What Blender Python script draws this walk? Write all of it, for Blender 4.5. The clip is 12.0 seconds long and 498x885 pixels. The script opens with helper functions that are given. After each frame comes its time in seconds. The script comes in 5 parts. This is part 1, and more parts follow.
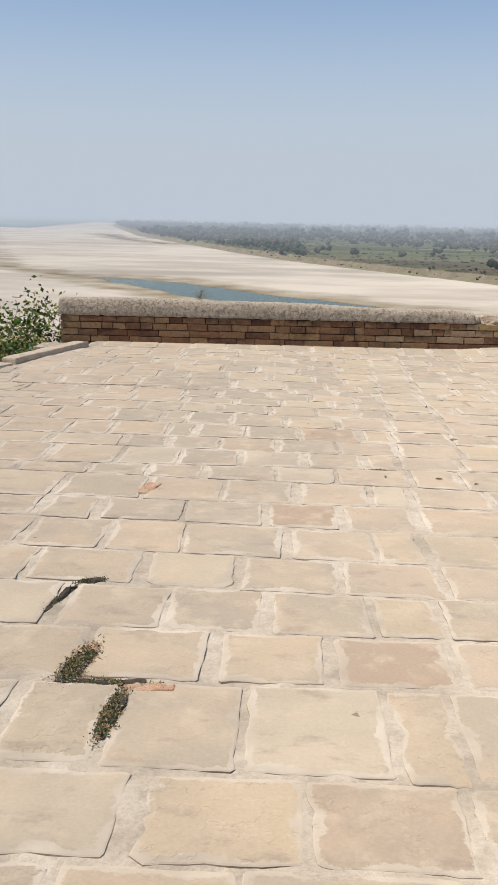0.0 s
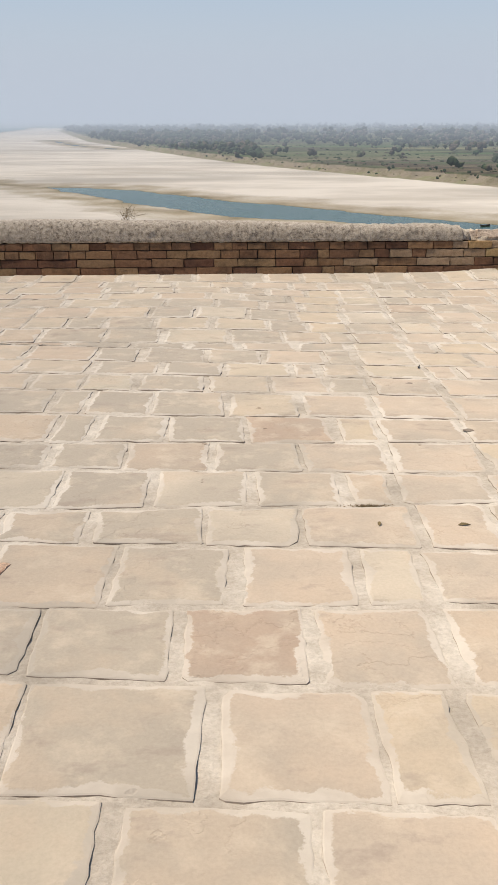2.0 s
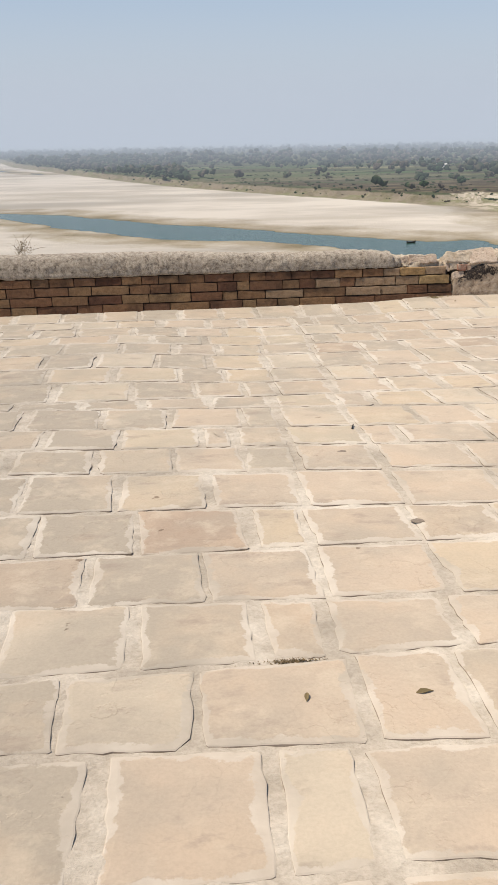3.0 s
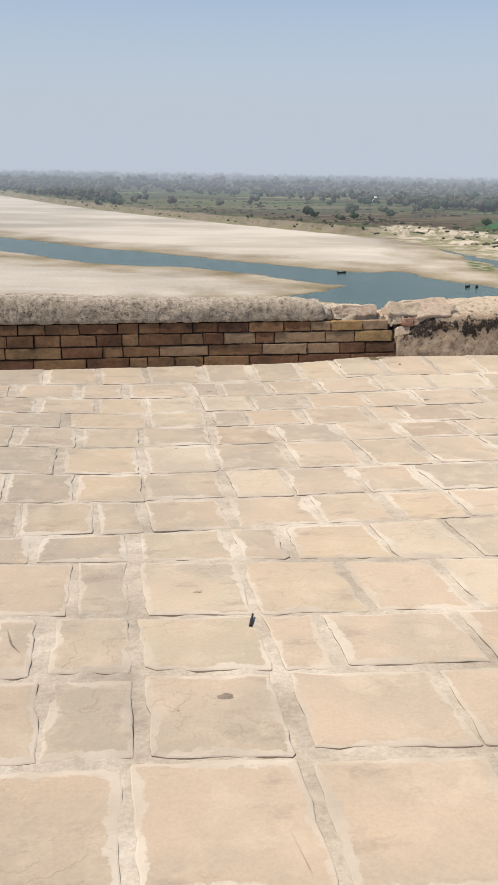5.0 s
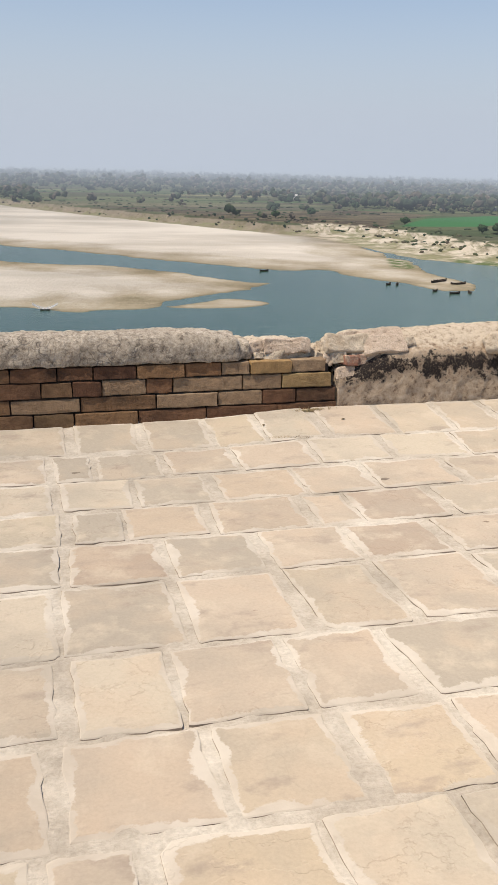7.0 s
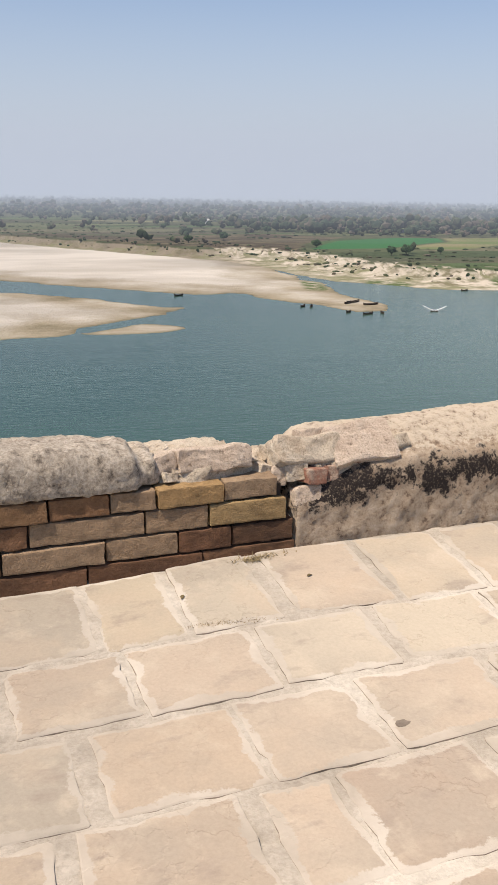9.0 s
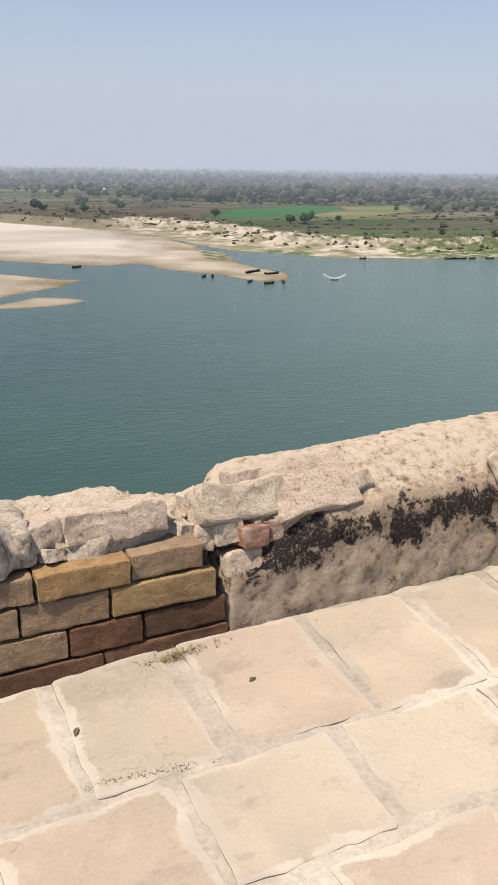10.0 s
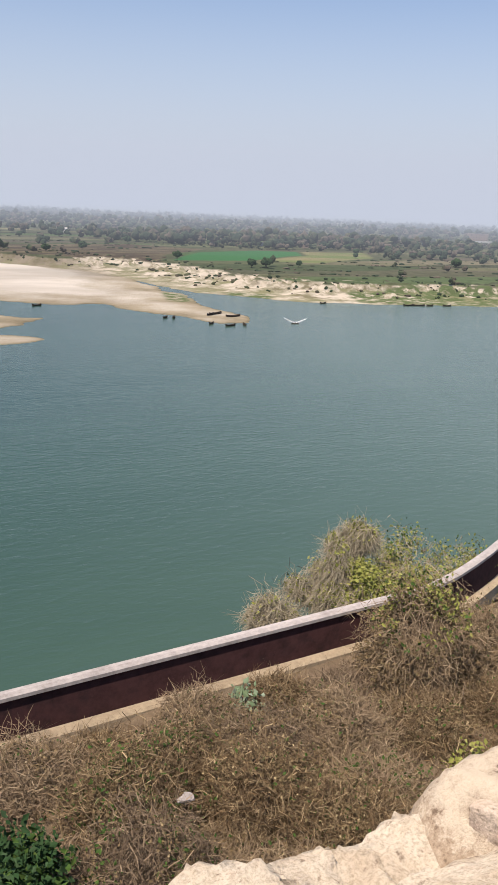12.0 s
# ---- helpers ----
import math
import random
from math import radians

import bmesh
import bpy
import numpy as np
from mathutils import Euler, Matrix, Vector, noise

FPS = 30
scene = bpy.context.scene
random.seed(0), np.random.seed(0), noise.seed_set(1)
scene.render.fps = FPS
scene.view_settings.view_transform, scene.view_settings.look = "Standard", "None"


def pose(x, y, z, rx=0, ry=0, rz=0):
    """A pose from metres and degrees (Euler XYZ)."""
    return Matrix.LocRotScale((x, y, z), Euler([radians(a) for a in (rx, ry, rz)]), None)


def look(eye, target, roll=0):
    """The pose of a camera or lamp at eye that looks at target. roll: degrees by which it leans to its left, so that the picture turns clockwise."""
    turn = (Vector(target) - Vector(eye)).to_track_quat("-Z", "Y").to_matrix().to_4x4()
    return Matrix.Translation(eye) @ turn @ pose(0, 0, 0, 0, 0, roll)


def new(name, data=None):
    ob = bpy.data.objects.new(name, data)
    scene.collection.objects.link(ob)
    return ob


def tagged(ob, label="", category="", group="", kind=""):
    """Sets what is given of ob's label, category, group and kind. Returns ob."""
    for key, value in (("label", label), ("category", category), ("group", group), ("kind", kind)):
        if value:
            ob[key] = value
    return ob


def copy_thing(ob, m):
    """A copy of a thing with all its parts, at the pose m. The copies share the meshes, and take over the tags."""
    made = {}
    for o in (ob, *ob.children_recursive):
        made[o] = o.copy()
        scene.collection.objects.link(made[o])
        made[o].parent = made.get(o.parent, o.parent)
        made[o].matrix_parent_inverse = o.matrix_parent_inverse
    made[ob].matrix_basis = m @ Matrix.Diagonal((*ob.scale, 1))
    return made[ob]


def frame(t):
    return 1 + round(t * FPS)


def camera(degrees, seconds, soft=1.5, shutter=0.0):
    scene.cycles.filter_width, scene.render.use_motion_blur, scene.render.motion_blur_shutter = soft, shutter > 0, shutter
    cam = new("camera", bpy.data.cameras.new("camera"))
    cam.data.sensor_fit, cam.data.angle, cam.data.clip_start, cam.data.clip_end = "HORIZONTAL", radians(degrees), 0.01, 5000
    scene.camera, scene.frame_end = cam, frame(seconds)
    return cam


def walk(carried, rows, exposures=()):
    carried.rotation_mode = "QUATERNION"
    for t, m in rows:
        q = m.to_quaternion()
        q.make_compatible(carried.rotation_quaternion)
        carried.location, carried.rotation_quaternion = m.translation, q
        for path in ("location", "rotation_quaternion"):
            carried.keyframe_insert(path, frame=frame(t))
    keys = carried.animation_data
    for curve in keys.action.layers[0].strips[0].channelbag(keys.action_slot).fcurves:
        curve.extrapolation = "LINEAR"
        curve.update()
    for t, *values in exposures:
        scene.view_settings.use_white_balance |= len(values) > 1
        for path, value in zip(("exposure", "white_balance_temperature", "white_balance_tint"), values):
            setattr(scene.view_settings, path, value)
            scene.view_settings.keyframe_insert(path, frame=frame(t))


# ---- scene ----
cam = camera(32.3, 12.0, soft=1.0)
PATH = [
    (0, (0.22, 0.138, 1.47), (0.151, 2.072, 0.962), 1.2),
    (0.5, (0.297, 0.698, 1.447), (0.241, 2.612, 0.87), 0.5),
    (1, (0.32, 1.229, 1.445), (0.296, 3.119, 0.79), 0.7),
    (1.5, (0.384, 1.822, 1.421), (0.383, 3.69, 0.708), -0.9),
    (2, (0.365, 2.396, 1.401), (0.381, 4.267, 0.695), -0.2),
    (2.5, (0.465, 2.931, 1.382), (0.527, 4.812, 0.705), -0.8),
    (3, (0.595, 3.485, 1.375), (0.754, 5.365, 0.711), -1.1),
    (3.2, (0.623, 3.712, 1.403), (0.879, 5.589, 0.763), 0.2),
    (4.8, (1.103, 5.515, 1.258), (1.401, 7.401, 0.662), 1.0),
    (5, (1.158, 5.659, 1.27), (1.479, 7.537, 0.662), 1.0),
    (5.5, (1.261, 6.125, 1.232), (1.679, 7.972, 0.589), 1.8),
    (6, (1.431, 6.676, 1.217), (1.915, 8.518, 0.607), 1.5),
    (6.5, (1.602, 7.211, 1.2), (2.025, 9.073, 0.604), 1.5),
    (7, (1.73, 7.688, 1.196), (2.218, 9.529, 0.587), 1.4),
    (7.2, (1.806, 7.888, 1.155), (2.312, 9.715, 0.518), 1.1),
    (8.8, (2.277, 9.545, 1.177), (2.909, 11.35, 0.591), 0.6),
    (9, (2.342, 9.808, 1.137), (3.01, 11.61, 0.582), 0.9),
    (9.5, (2.486, 10.303, 1.114), (3.226, 12.095, 0.623), 0.9),
    (10, (2.673, 10.761, 1.11), (3.534, 12.457, 0.494), 0.9),
    (10.5, (2.711, 11.226, 1.093), (3.617, 12.903, 0.485), 1.4),
    (11, (2.761, 11.643, 1.08), (3.686, 13.319, 0.5), 1.4),
    (11.5, (2.856, 12.036, 1.045), (3.766, 13.729, 0.492), 1.3),
    (12, (2.906, 12.412, 1.026), (3.864, 14.088, 0.504), 2.5),
]
walk(cam, [(t, look(eye, target, roll)) for t, eye, target, roll in PATH], exposures=((0, 0.34, 6500, 10), (7.2, 0.34, 6500, 10.5), (8.8, 0.36, 6500, 12.8), (11.0, 0.42, 6500, 13.2), (12, 0.47, 6500, 15)))

# ---- world, sun, exposure ----
SUN_DIR = Vector((-0.44, -0.20, 0.87)).normalized()
world = bpy.data.worlds.new("sky")
scene.world = world
world.use_nodes = True
wn = world.node_tree
sky = wn.nodes.new("ShaderNodeTexSky")
sky.sky_type = "NISHITA"
sky.sun_disc = False
sky.sun_elevation = math.asin(SUN_DIR.z)
sky.sun_rotation = math.atan2(SUN_DIR.x, SUN_DIR.y)
sky.air_density, sky.dust_density, sky.ozone_density = 1.0, 0.85, 4.2
wn.nodes["Background"].inputs["Strength"].default_value = 0.10
wn.links.new(sky.outputs[0], wn.nodes["Background"].inputs["Color"])
sun = new("sun", bpy.data.lights.new("sun", "SUN"))
sun.data.energy, sun.data.angle, sun.data.color = 3.6, radians(0.6), (1.0, 0.925, 0.80)
sun.matrix_world = look((0, 0, 60), Vector((0, 0, 60)) - SUN_DIR)


# ---- building helpers ----
def link(name, bm, material, smooth=False):
    """One mesh object out of a bmesh."""
    me = bpy.data.meshes.new(name)
    bm.to_mesh(me)
    bm.free()
    me.materials.append(material)
    if smooth:
        me.polygons.foreach_set("use_smooth", [True] * len(me.polygons))
    return new(name, me)


def part(name, bm, material, parent, label="", smooth=False):
    ob = link(name, bm, material, smooth)
    ob.parent = parent
    if label:
        ob["label"] = label
    return ob


def from_arrays(name, verts, faces, material, smooth=False):
    me = bpy.data.meshes.new(name)
    me.from_pydata([tuple(v) for v in verts], [], [tuple(q) for q in faces])
    me.materials.append(material)
    if smooth:
        me.polygons.foreach_set("use_smooth", [True] * len(me.polygons))
    return new(name, me)


def empty(name, x=0, y=0, z=0, rz=0):
    ob = new(name)
    ob.matrix_world = pose(x, y, z, 0, 0, rz)
    return ob


def smooth01(v):
    v = np.clip(v, 0, 1)
    return v * v * (3 - 2 * v)


def block(sx, sy, sz, cuts=2, rough=0.01, rounding=0.15, seed=0, scale=6.0, at=(0, 0, 0), turn=None, bm=None, warp=0.0):
    """A weathered stone block round `at`, its edges worn and its faces uneven."""
    own = bm or bmesh.new()
    tmp = bmesh.new()
    bmesh.ops.create_cube(tmp, size=1.0)
    if cuts:
        bmesh.ops.subdivide_edges(tmp, edges=tmp.edges[:], cuts=cuts, use_grid_fill=True)
    shift = Vector((seed * 3.17, seed * 1.93, seed * 7.71))
    m = Matrix.Translation(at) @ (turn or Matrix())
    size = Vector((sx, sy, sz))
    soft = min(sx, sy, sz) * rounding
    for v in tmp.verts:
        p = Vector((v.co.x * sx, v.co.y * sy, v.co.z * sz))
        core = Vector([max(-s / 2 + soft, min(s / 2 - soft, c)) for s, c in zip(size, p)])
        d = p - core
        if d.length > 1e-6:
            p = core + d.normalized() * min(d.length, soft)
        n = noise.noise_vector((p + shift) * scale) + warp * noise.noise_vector((p + shift) * scale * 0.4) + 0.5 * noise.noise_vector((p + shift) * scale * 2.7)
        v.co = m @ (p + n * rough)
    me = bpy.data.meshes.new("tmp")
    tmp.to_mesh(me)
    tmp.free()
    own.from_mesh(me)
    bpy.data.meshes.remove(me)
    return own


def rock(sx, sy, sz, seed, cuts=3, rough=0.006, square=0.75, n=22):
    """An angular broken stone: flat facets and sharp arrises, lightly pitted."""
    rr = random.Random(seed)
    bm = bmesh.new()
    for _ in range(n):
        d = Vector((rr.gauss(0, 1), rr.gauss(0, 1), rr.gauss(0, 1))).normalized()
        d = d.lerp(d / max(abs(c) for c in d), square)
        bm.verts.new((d.x * sx / 2, d.y * sy / 2, d.z * sz / 2))
    hull = bmesh.ops.convex_hull(bm, input=bm.verts[:])
    loose = [v for v in bm.verts if not v.link_faces]
    bmesh.ops.delete(bm, geom=loose, context="VERTS")
    bmesh.ops.dissolve_limit(bm, angle_limit=radians(14), verts=bm.verts[:], edges=bm.edges[:])
    bmesh.ops.bevel(bm, geom=bm.edges[:], offset=min(sx, sy, sz) * 0.05, segments=1, affect="EDGES", clamp_overlap=True)
    bmesh.ops.triangulate(bm, faces=bm.faces[:])
    for _ in range(cuts):
        longest = [e for e in bm.edges if e.calc_length() > max(sx, sy, sz) * 0.07]
        if not longest:
            break
        bmesh.ops.subdivide_edges(bm, edges=longest, cuts=1)
        bmesh.ops.triangulate(bm, faces=bm.faces[:])
    off = Vector((seed * 1.7, seed * 0.9, 0))
    for v in bm.verts:
        p = v.co + off
        v.co += noise.noise_vector(p * 14) * rough + noise.noise_vector(p * 40) * rough * 0.5
    return bm


def box(bm, x0, x1, y0, y1, z0, z1):
    vs = [bm.verts.new(c) for c in ((x0, y0, z0), (x1, y0, z0), (x1, y1, z0), (x0, y1, z0), (x0, y0, z1), (x1, y0, z1), (x1, y1, z1), (x0, y1, z1))]
    for q in ((3, 2, 1, 0), (4, 5, 6, 7), (0, 1, 5, 4), (1, 2, 6, 5), (2, 3, 7, 6), (3, 0, 4, 7)):
        bm.faces.new([vs[i] for i in q])
    return vs


# ---- materials ----
def ramp(nt, fac, stops):
    r = nt.nodes.new("ShaderNodeValToRGB")
    while len(r.color_ramp.elements) < len(stops):
        r.color_ramp.elements.new(0.5)
    for e, (p, c) in zip(r.color_ramp.elements, stops):
        e.position, e.color = p, (*c, 1) if len(c) == 3 else c
    nt.links.new(fac, r.inputs[0])
    return r.outputs[0]


def noise_tex(nt, scale, detail=4, rough=0.55, coord=None, stretch=None):
    n = nt.nodes.new("ShaderNodeTexNoise")
    n.inputs["Scale"].default_value, n.inputs["Detail"].default_value, n.inputs["Roughness"].default_value = scale, detail, rough
    if coord is None:
        coord = nt.nodes.new("ShaderNodeNewGeometry").outputs["Position"]
    if stretch:
        mp = nt.nodes.new("ShaderNodeMapping")
        mp.inputs["Scale"].default_value = stretch
        nt.links.new(coord, mp.inputs[0])
        coord = mp.outputs[0]
    nt.links.new(coord, n.inputs["Vector"])
    return n.outputs["Fac"]


def mix(nt, fac, a, b, mode="MIX"):
    m = nt.nodes.new("ShaderNodeMix")
    m.data_type, m.blend_type = "RGBA", mode
    for socket, v in ((m.inputs["Factor"], fac), (m.inputs["A"], a), (m.inputs["B"], b)):
        if isinstance(v, (int, float)):
            socket.default_value = v
        elif isinstance(v, tuple):
            socket.default_value = (*v, 1)
        else:
            nt.links.new(v, socket)
    return m.outputs["Result"]


def math_node(nt, op, a, b=0.0, clamp=False):
    m = nt.nodes.new("ShaderNodeMath")
    m.operation, m.use_clamp = op, clamp
    for socket, v in zip(m.inputs, (a, b)):
        if isinstance(v, (int, float)):
            socket.default_value = v
        else:
            nt.links.new(v, socket)
    return m.outputs[0]


def material(name, rough=0.9, spec=0.2):
    m = bpy.data.materials.new(name)
    m.use_nodes = True
    b = m.node_tree.nodes["Principled BSDF"]
    b.inputs["Roughness"].default_value = rough
    b.inputs["Specular IOR Level"].default_value = spec
    b.inputs["Diffuse Roughness"].default_value = 1.0 if rough > 0.75 else 0.0
    return m, m.node_tree, b


def bump(nt, bsdf, height, strength=0.5, distance=0.01):
    b = nt.nodes.new("ShaderNodeBump")
    b.inputs["Strength"].default_value, b.inputs["Distance"].default_value = strength, distance
    nt.links.new(height, b.inputs["Height"])
    nt.links.new(b.outputs[0], bsdf.inputs["Normal"])


def stone_material(name, tones, grain=60.0, stain=(0.2, 0.16, 0.12), stain_amount=0.3, relief=0.004, island=False, rough=0.9, grit=0.3):
    """Stone whose tone differs from piece to piece, with grain, blotches and fine relief."""
    m, nt, b = material(name, rough)
    if island:
        pick = nt.nodes.new("ShaderNodeNewGeometry").outputs["Random Per Island"]
    else:
        pick = nt.nodes.new("ShaderNodeObjectInfo").outputs["Random"]
    stops = [(i / (len(tones) - 1), c) for i, c in enumerate(tones)]
    base = ramp(nt, pick, stops)
    big = noise_tex(nt, 3.1, 5, 0.6)
    mid = noise_tex(nt, grain * 0.25, 6, 0.65)
    fine = noise_tex(nt, grain, 4, 0.7)
    c = mix(nt, math_node(nt, "MULTIPLY", ramp(nt, big, [(0.5, (0, 0, 0)), (0.75, (1, 1, 1))]), stain_amount), base, stain)
    c = mix(nt, 0.6, c, ramp(nt, mid, [(0.32, (0.60, 0.58, 0.56)), (0.55, (1, 1, 1)), (0.72, (1.15, 1.13, 1.1))]), "MULTIPLY")
    c = mix(nt, 0.5, c, ramp(nt, fine, [(0.3, (0.66, 0.66, 0.66)), (0.7, (1, 1, 1))]), "MULTIPLY")
    nt.links.new(c, b.inputs["Base Color"])
    bump(nt, b, math_node(nt, "ADD", mid, math_node(nt, "MULTIPLY", fine, grit)), 0.6, relief)
    return m


def cracks(nt, scale, width, seed=0.0):
    """Thin wandering crack lines, 0 in the crack and 1 beside it, broken up in places."""
    v = nt.nodes.new("ShaderNodeTexVoronoi")
    v.feature = "DISTANCE_TO_EDGE"
    v.inputs["Scale"].default_value = scale
    pos = nt.nodes.new("ShaderNodeNewGeometry").outputs["Position"]
    warp = nt.nodes.new("ShaderNodeTexNoise")
    warp.inputs["Scale"].default_value, warp.inputs["Detail"].default_value = scale * 0.9, 6
    nt.links.new(pos, warp.inputs["Vector"])
    nt.links.new(mix(nt, 1.4 / scale, pos, warp.outputs["Color"], "ADD"), v.inputs["Vector"])
    line = ramp(nt, v.outputs["Distance"], [(0.0, (0, 0, 0)), (width, (1, 1, 1))])
    return mix(nt, ramp(nt, noise_tex(nt, scale * 0.8 + seed, 3, 0.5), [(0.46, (1, 1, 1)), (0.54, (0, 0, 0))]), line, (1.0, 1.0, 1.0))


def slab_material(name, tones, island=False):
    """Sun-bleached sandstone: cloudy tone, split layers with thin ledges, lime smears, dark grit in pits and hairline cracks."""
    m, nt, b = material(name, 0.82, 0.25)
    geo = nt.nodes.new("ShaderNodeNewGeometry")
    pick = geo.outputs["Random Per Island"] if island else nt.nodes.new("ShaderNodeObjectInfo").outputs["Random"]
    base = ramp(nt, pick, [(i / (len(tones) - 1), c) for i, c in enumerate(tones)])
    # each slab takes its own cut through the clouds
    shift = nt.nodes.new("ShaderNodeVectorMath")
    shift.operation = "MULTIPLY_ADD"
    comb = nt.nodes.new("ShaderNodeCombineXYZ")
    for k in (0, 1, 2):
        nt.links.new(pick, comb.inputs[k])
    shift.inputs[1].default_value = (31.0, 17.0, 23.0)
    nt.links.new(comb.outputs[0], shift.inputs[0])
    nt.links.new(geo.outputs["Position"], shift.inputs[2])
    own = shift.outputs[0]
    big, mid, fine = noise_tex(nt, 1.6, 5, 0.6, own), noise_tex(nt, 6.0, 7, 0.64, own), noise_tex(nt, 85, 4, 0.7)
    c = mix(nt, ramp(nt, big, [(0.40, (0, 0, 0)), (0.66, (0.75, 0.75, 0.75))]), base, (0.43, 0.365, 0.285))
    c = mix(nt, ramp(nt, noise_tex(nt, 2.3, 4, 0.6, own), [(0.50, (0, 0, 0)), (0.62, (0.4, 0.4, 0.4))]), c, (0.60, 0.465, 0.335))
    c = mix(nt, ramp(nt, mid, [(0.52, (0, 0, 0)), (0.66, (0.6, 0.6, 0.6))]), c, (0.62, 0.515, 0.39))
    c = mix(nt, ramp(nt, noise_tex(nt, 3.9, 6, 0.66, own, stretch=(1, 1.8, 1)), [(0.57, (0, 0, 0)), (0.68, (0.55, 0.55, 0.55))]), c, (0.36, 0.285, 0.225))
    c = mix(nt, 0.30, c, ramp(nt, fine, [(0.32, (0.70, 0.69, 0.68)), (0.62, (1, 1, 1))]), "MULTIPLY")
    flaky = ramp(nt, noise_tex(nt, 1.1, 3, 0.5, own), [(0.46, (0, 0, 0)), (0.58, (1, 1, 1))])
    ledge = ramp(nt, noise_tex(nt, 2.4, 6, 0.6, own), [(0.40, (0, 0, 0)), (0.413, (0.33, 0.33, 0.33)), (0.50, (0.36, 0.36, 0.36)), (0.511, (0.66, 0.66, 0.66)), (0.60, (0.7, 0.7, 0.7)), (0.61, (1, 1, 1))])
    vein = ramp(nt, noise_tex(nt, 2.4, 6, 0.6, own), [(0.402, (1, 1, 1)), (0.409, (0.66, 0.60, 0.54)), (0.416, (1, 1, 1)), (0.605, (1, 1, 1)), (0.609, (0.62, 0.55, 0.48)), (0.614, (1, 1, 1))])
    pit = ramp(nt, noise_tex(nt, 9.0, 3, 0.5, own), [(0.745, (1, 1, 1)), (0.765, (0.45, 0.40, 0.36))])
    crack = cracks(nt, 1.3, 0.004)
    c = mix(nt, math_node(nt, "MULTIPLY", flaky, 0.30), c, vein, "MULTIPLY")
    c = mix(nt, 0.8, c, pit, "MULTIPLY")
    c = mix(nt, 0.06, c, crack, "MULTIPLY")
    rim = nt.nodes.new("ShaderNodeAttribute")
    rim.attribute_name = "rim"
    smear = ramp(nt, math_node(nt, "ADD", math_node(nt, "MULTIPLY", rim.outputs["Fac"], 0.50), math_node(nt, "MULTIPLY", noise_tex(nt, 5.0, 7, 0.70), 1.25)), [(0.95, (0, 0, 0)), (1.0, (0.75, 0.75, 0.75))])
    c = mix(nt, 1.0, c, (0.95, 0.935, 0.91), "MULTIPLY")
    c = mix(nt, smear, c, ramp(nt, noise_tex(nt, 2.2, 5, 0.62), [(0.36, (0.43, 0.365, 0.285)), (0.48, (0.53, 0.45, 0.355)), (0.62, (0.64, 0.56, 0.455))]))
    nt.links.new(c, b.inputs["Base Color"])
    h = math_node(nt, "ADD", math_node(nt, "MULTIPLY", math_node(nt, "MULTIPLY", ledge, flaky), 0.8), math_node(nt, "ADD", math_node(nt, "MULTIPLY", mid, 1.1), math_node(nt, "MULTIPLY", fine, 0.10)))
    h = math_node(nt, "ADD", h, math_node(nt, "MULTIPLY", pit, 0.5))
    bump(nt, b, h, 0.8, 0.009)
    return m


slab_mat = slab_material("sandstone_slab", [(0.475, 0.405, 0.315), (0.56, 0.465, 0.335), (0.52, 0.41, 0.30), (0.575, 0.475, 0.345), (0.48, 0.38, 0.285), (0.585, 0.46, 0.33), (0.55, 0.475, 0.36), (0.545, 0.425, 0.31), (0.50, 0.425, 0.325)])
slab_far_mat = slab_material("sandstone_slab_joined", [(0.49, 0.40, 0.30), (0.56, 0.46, 0.335), (0.52, 0.40, 0.295), (0.58, 0.465, 0.34)], island=True)


def mortar_material():
    """Lime mortar: pale where fresh, grey-brown where dirt has settled, gritty."""
    m, nt, b = material("lime_mortar", 0.95, 0.15)
    big, mid, fine = noise_tex(nt, 2.2, 5, 0.62), noise_tex(nt, 14, 6, 0.7), noise_tex(nt, 70, 4, 0.7)
    c = ramp(nt, big, [(0.36, (0.43, 0.365, 0.285)), (0.48, (0.53, 0.45, 0.355)), (0.62, (0.64, 0.56, 0.455))])
    c = mix(nt, 0.5, c, ramp(nt, mid, [(0.34, (0.72, 0.70, 0.67)), (0.55, (1, 1, 1)), (0.70, (1.12, 1.11, 1.10))]), "MULTIPLY")
    c = mix(nt, 0.45, c, ramp(nt, fine, [(0.32, (0.62, 0.60, 0.57)), (0.6, (1, 1, 1))]), "MULTIPLY")
    nt.links.new(c, b.inputs["Base Color"])
    bump(nt, b, math_node(nt, "ADD", mid, math_node(nt, "MULTIPLY", fine, 0.6)), 0.7, 0.014)
    return m


mortar_mat = mortar_material()
brick_mat = stone_material("red_sandstone_brick", [(0.15, 0.07, 0.042), (0.33, 0.18, 0.09), (0.24, 0.12, 0.065), (0.35, 0.215, 0.11), (0.18, 0.085, 0.05), (0.33, 0.19, 0.095), (0.25, 0.125, 0.07), (0.40, 0.26, 0.13)], 110, (0.04, 0.027, 0.02), 0.85, 0.042, grit=0.7)
core_mat = stone_material("dark_wall_mortar", [(0.085, 0.058, 0.042), (0.085, 0.058, 0.042)], 50, (0.05, 0.04, 0.035), 0.6, 0.01)
grime_mat = stone_material("joint_grime", [(0.36, 0.285, 0.215), (0.30, 0.235, 0.175)], 60, (0.08, 0.06, 0.045), 0.8, 0.006)


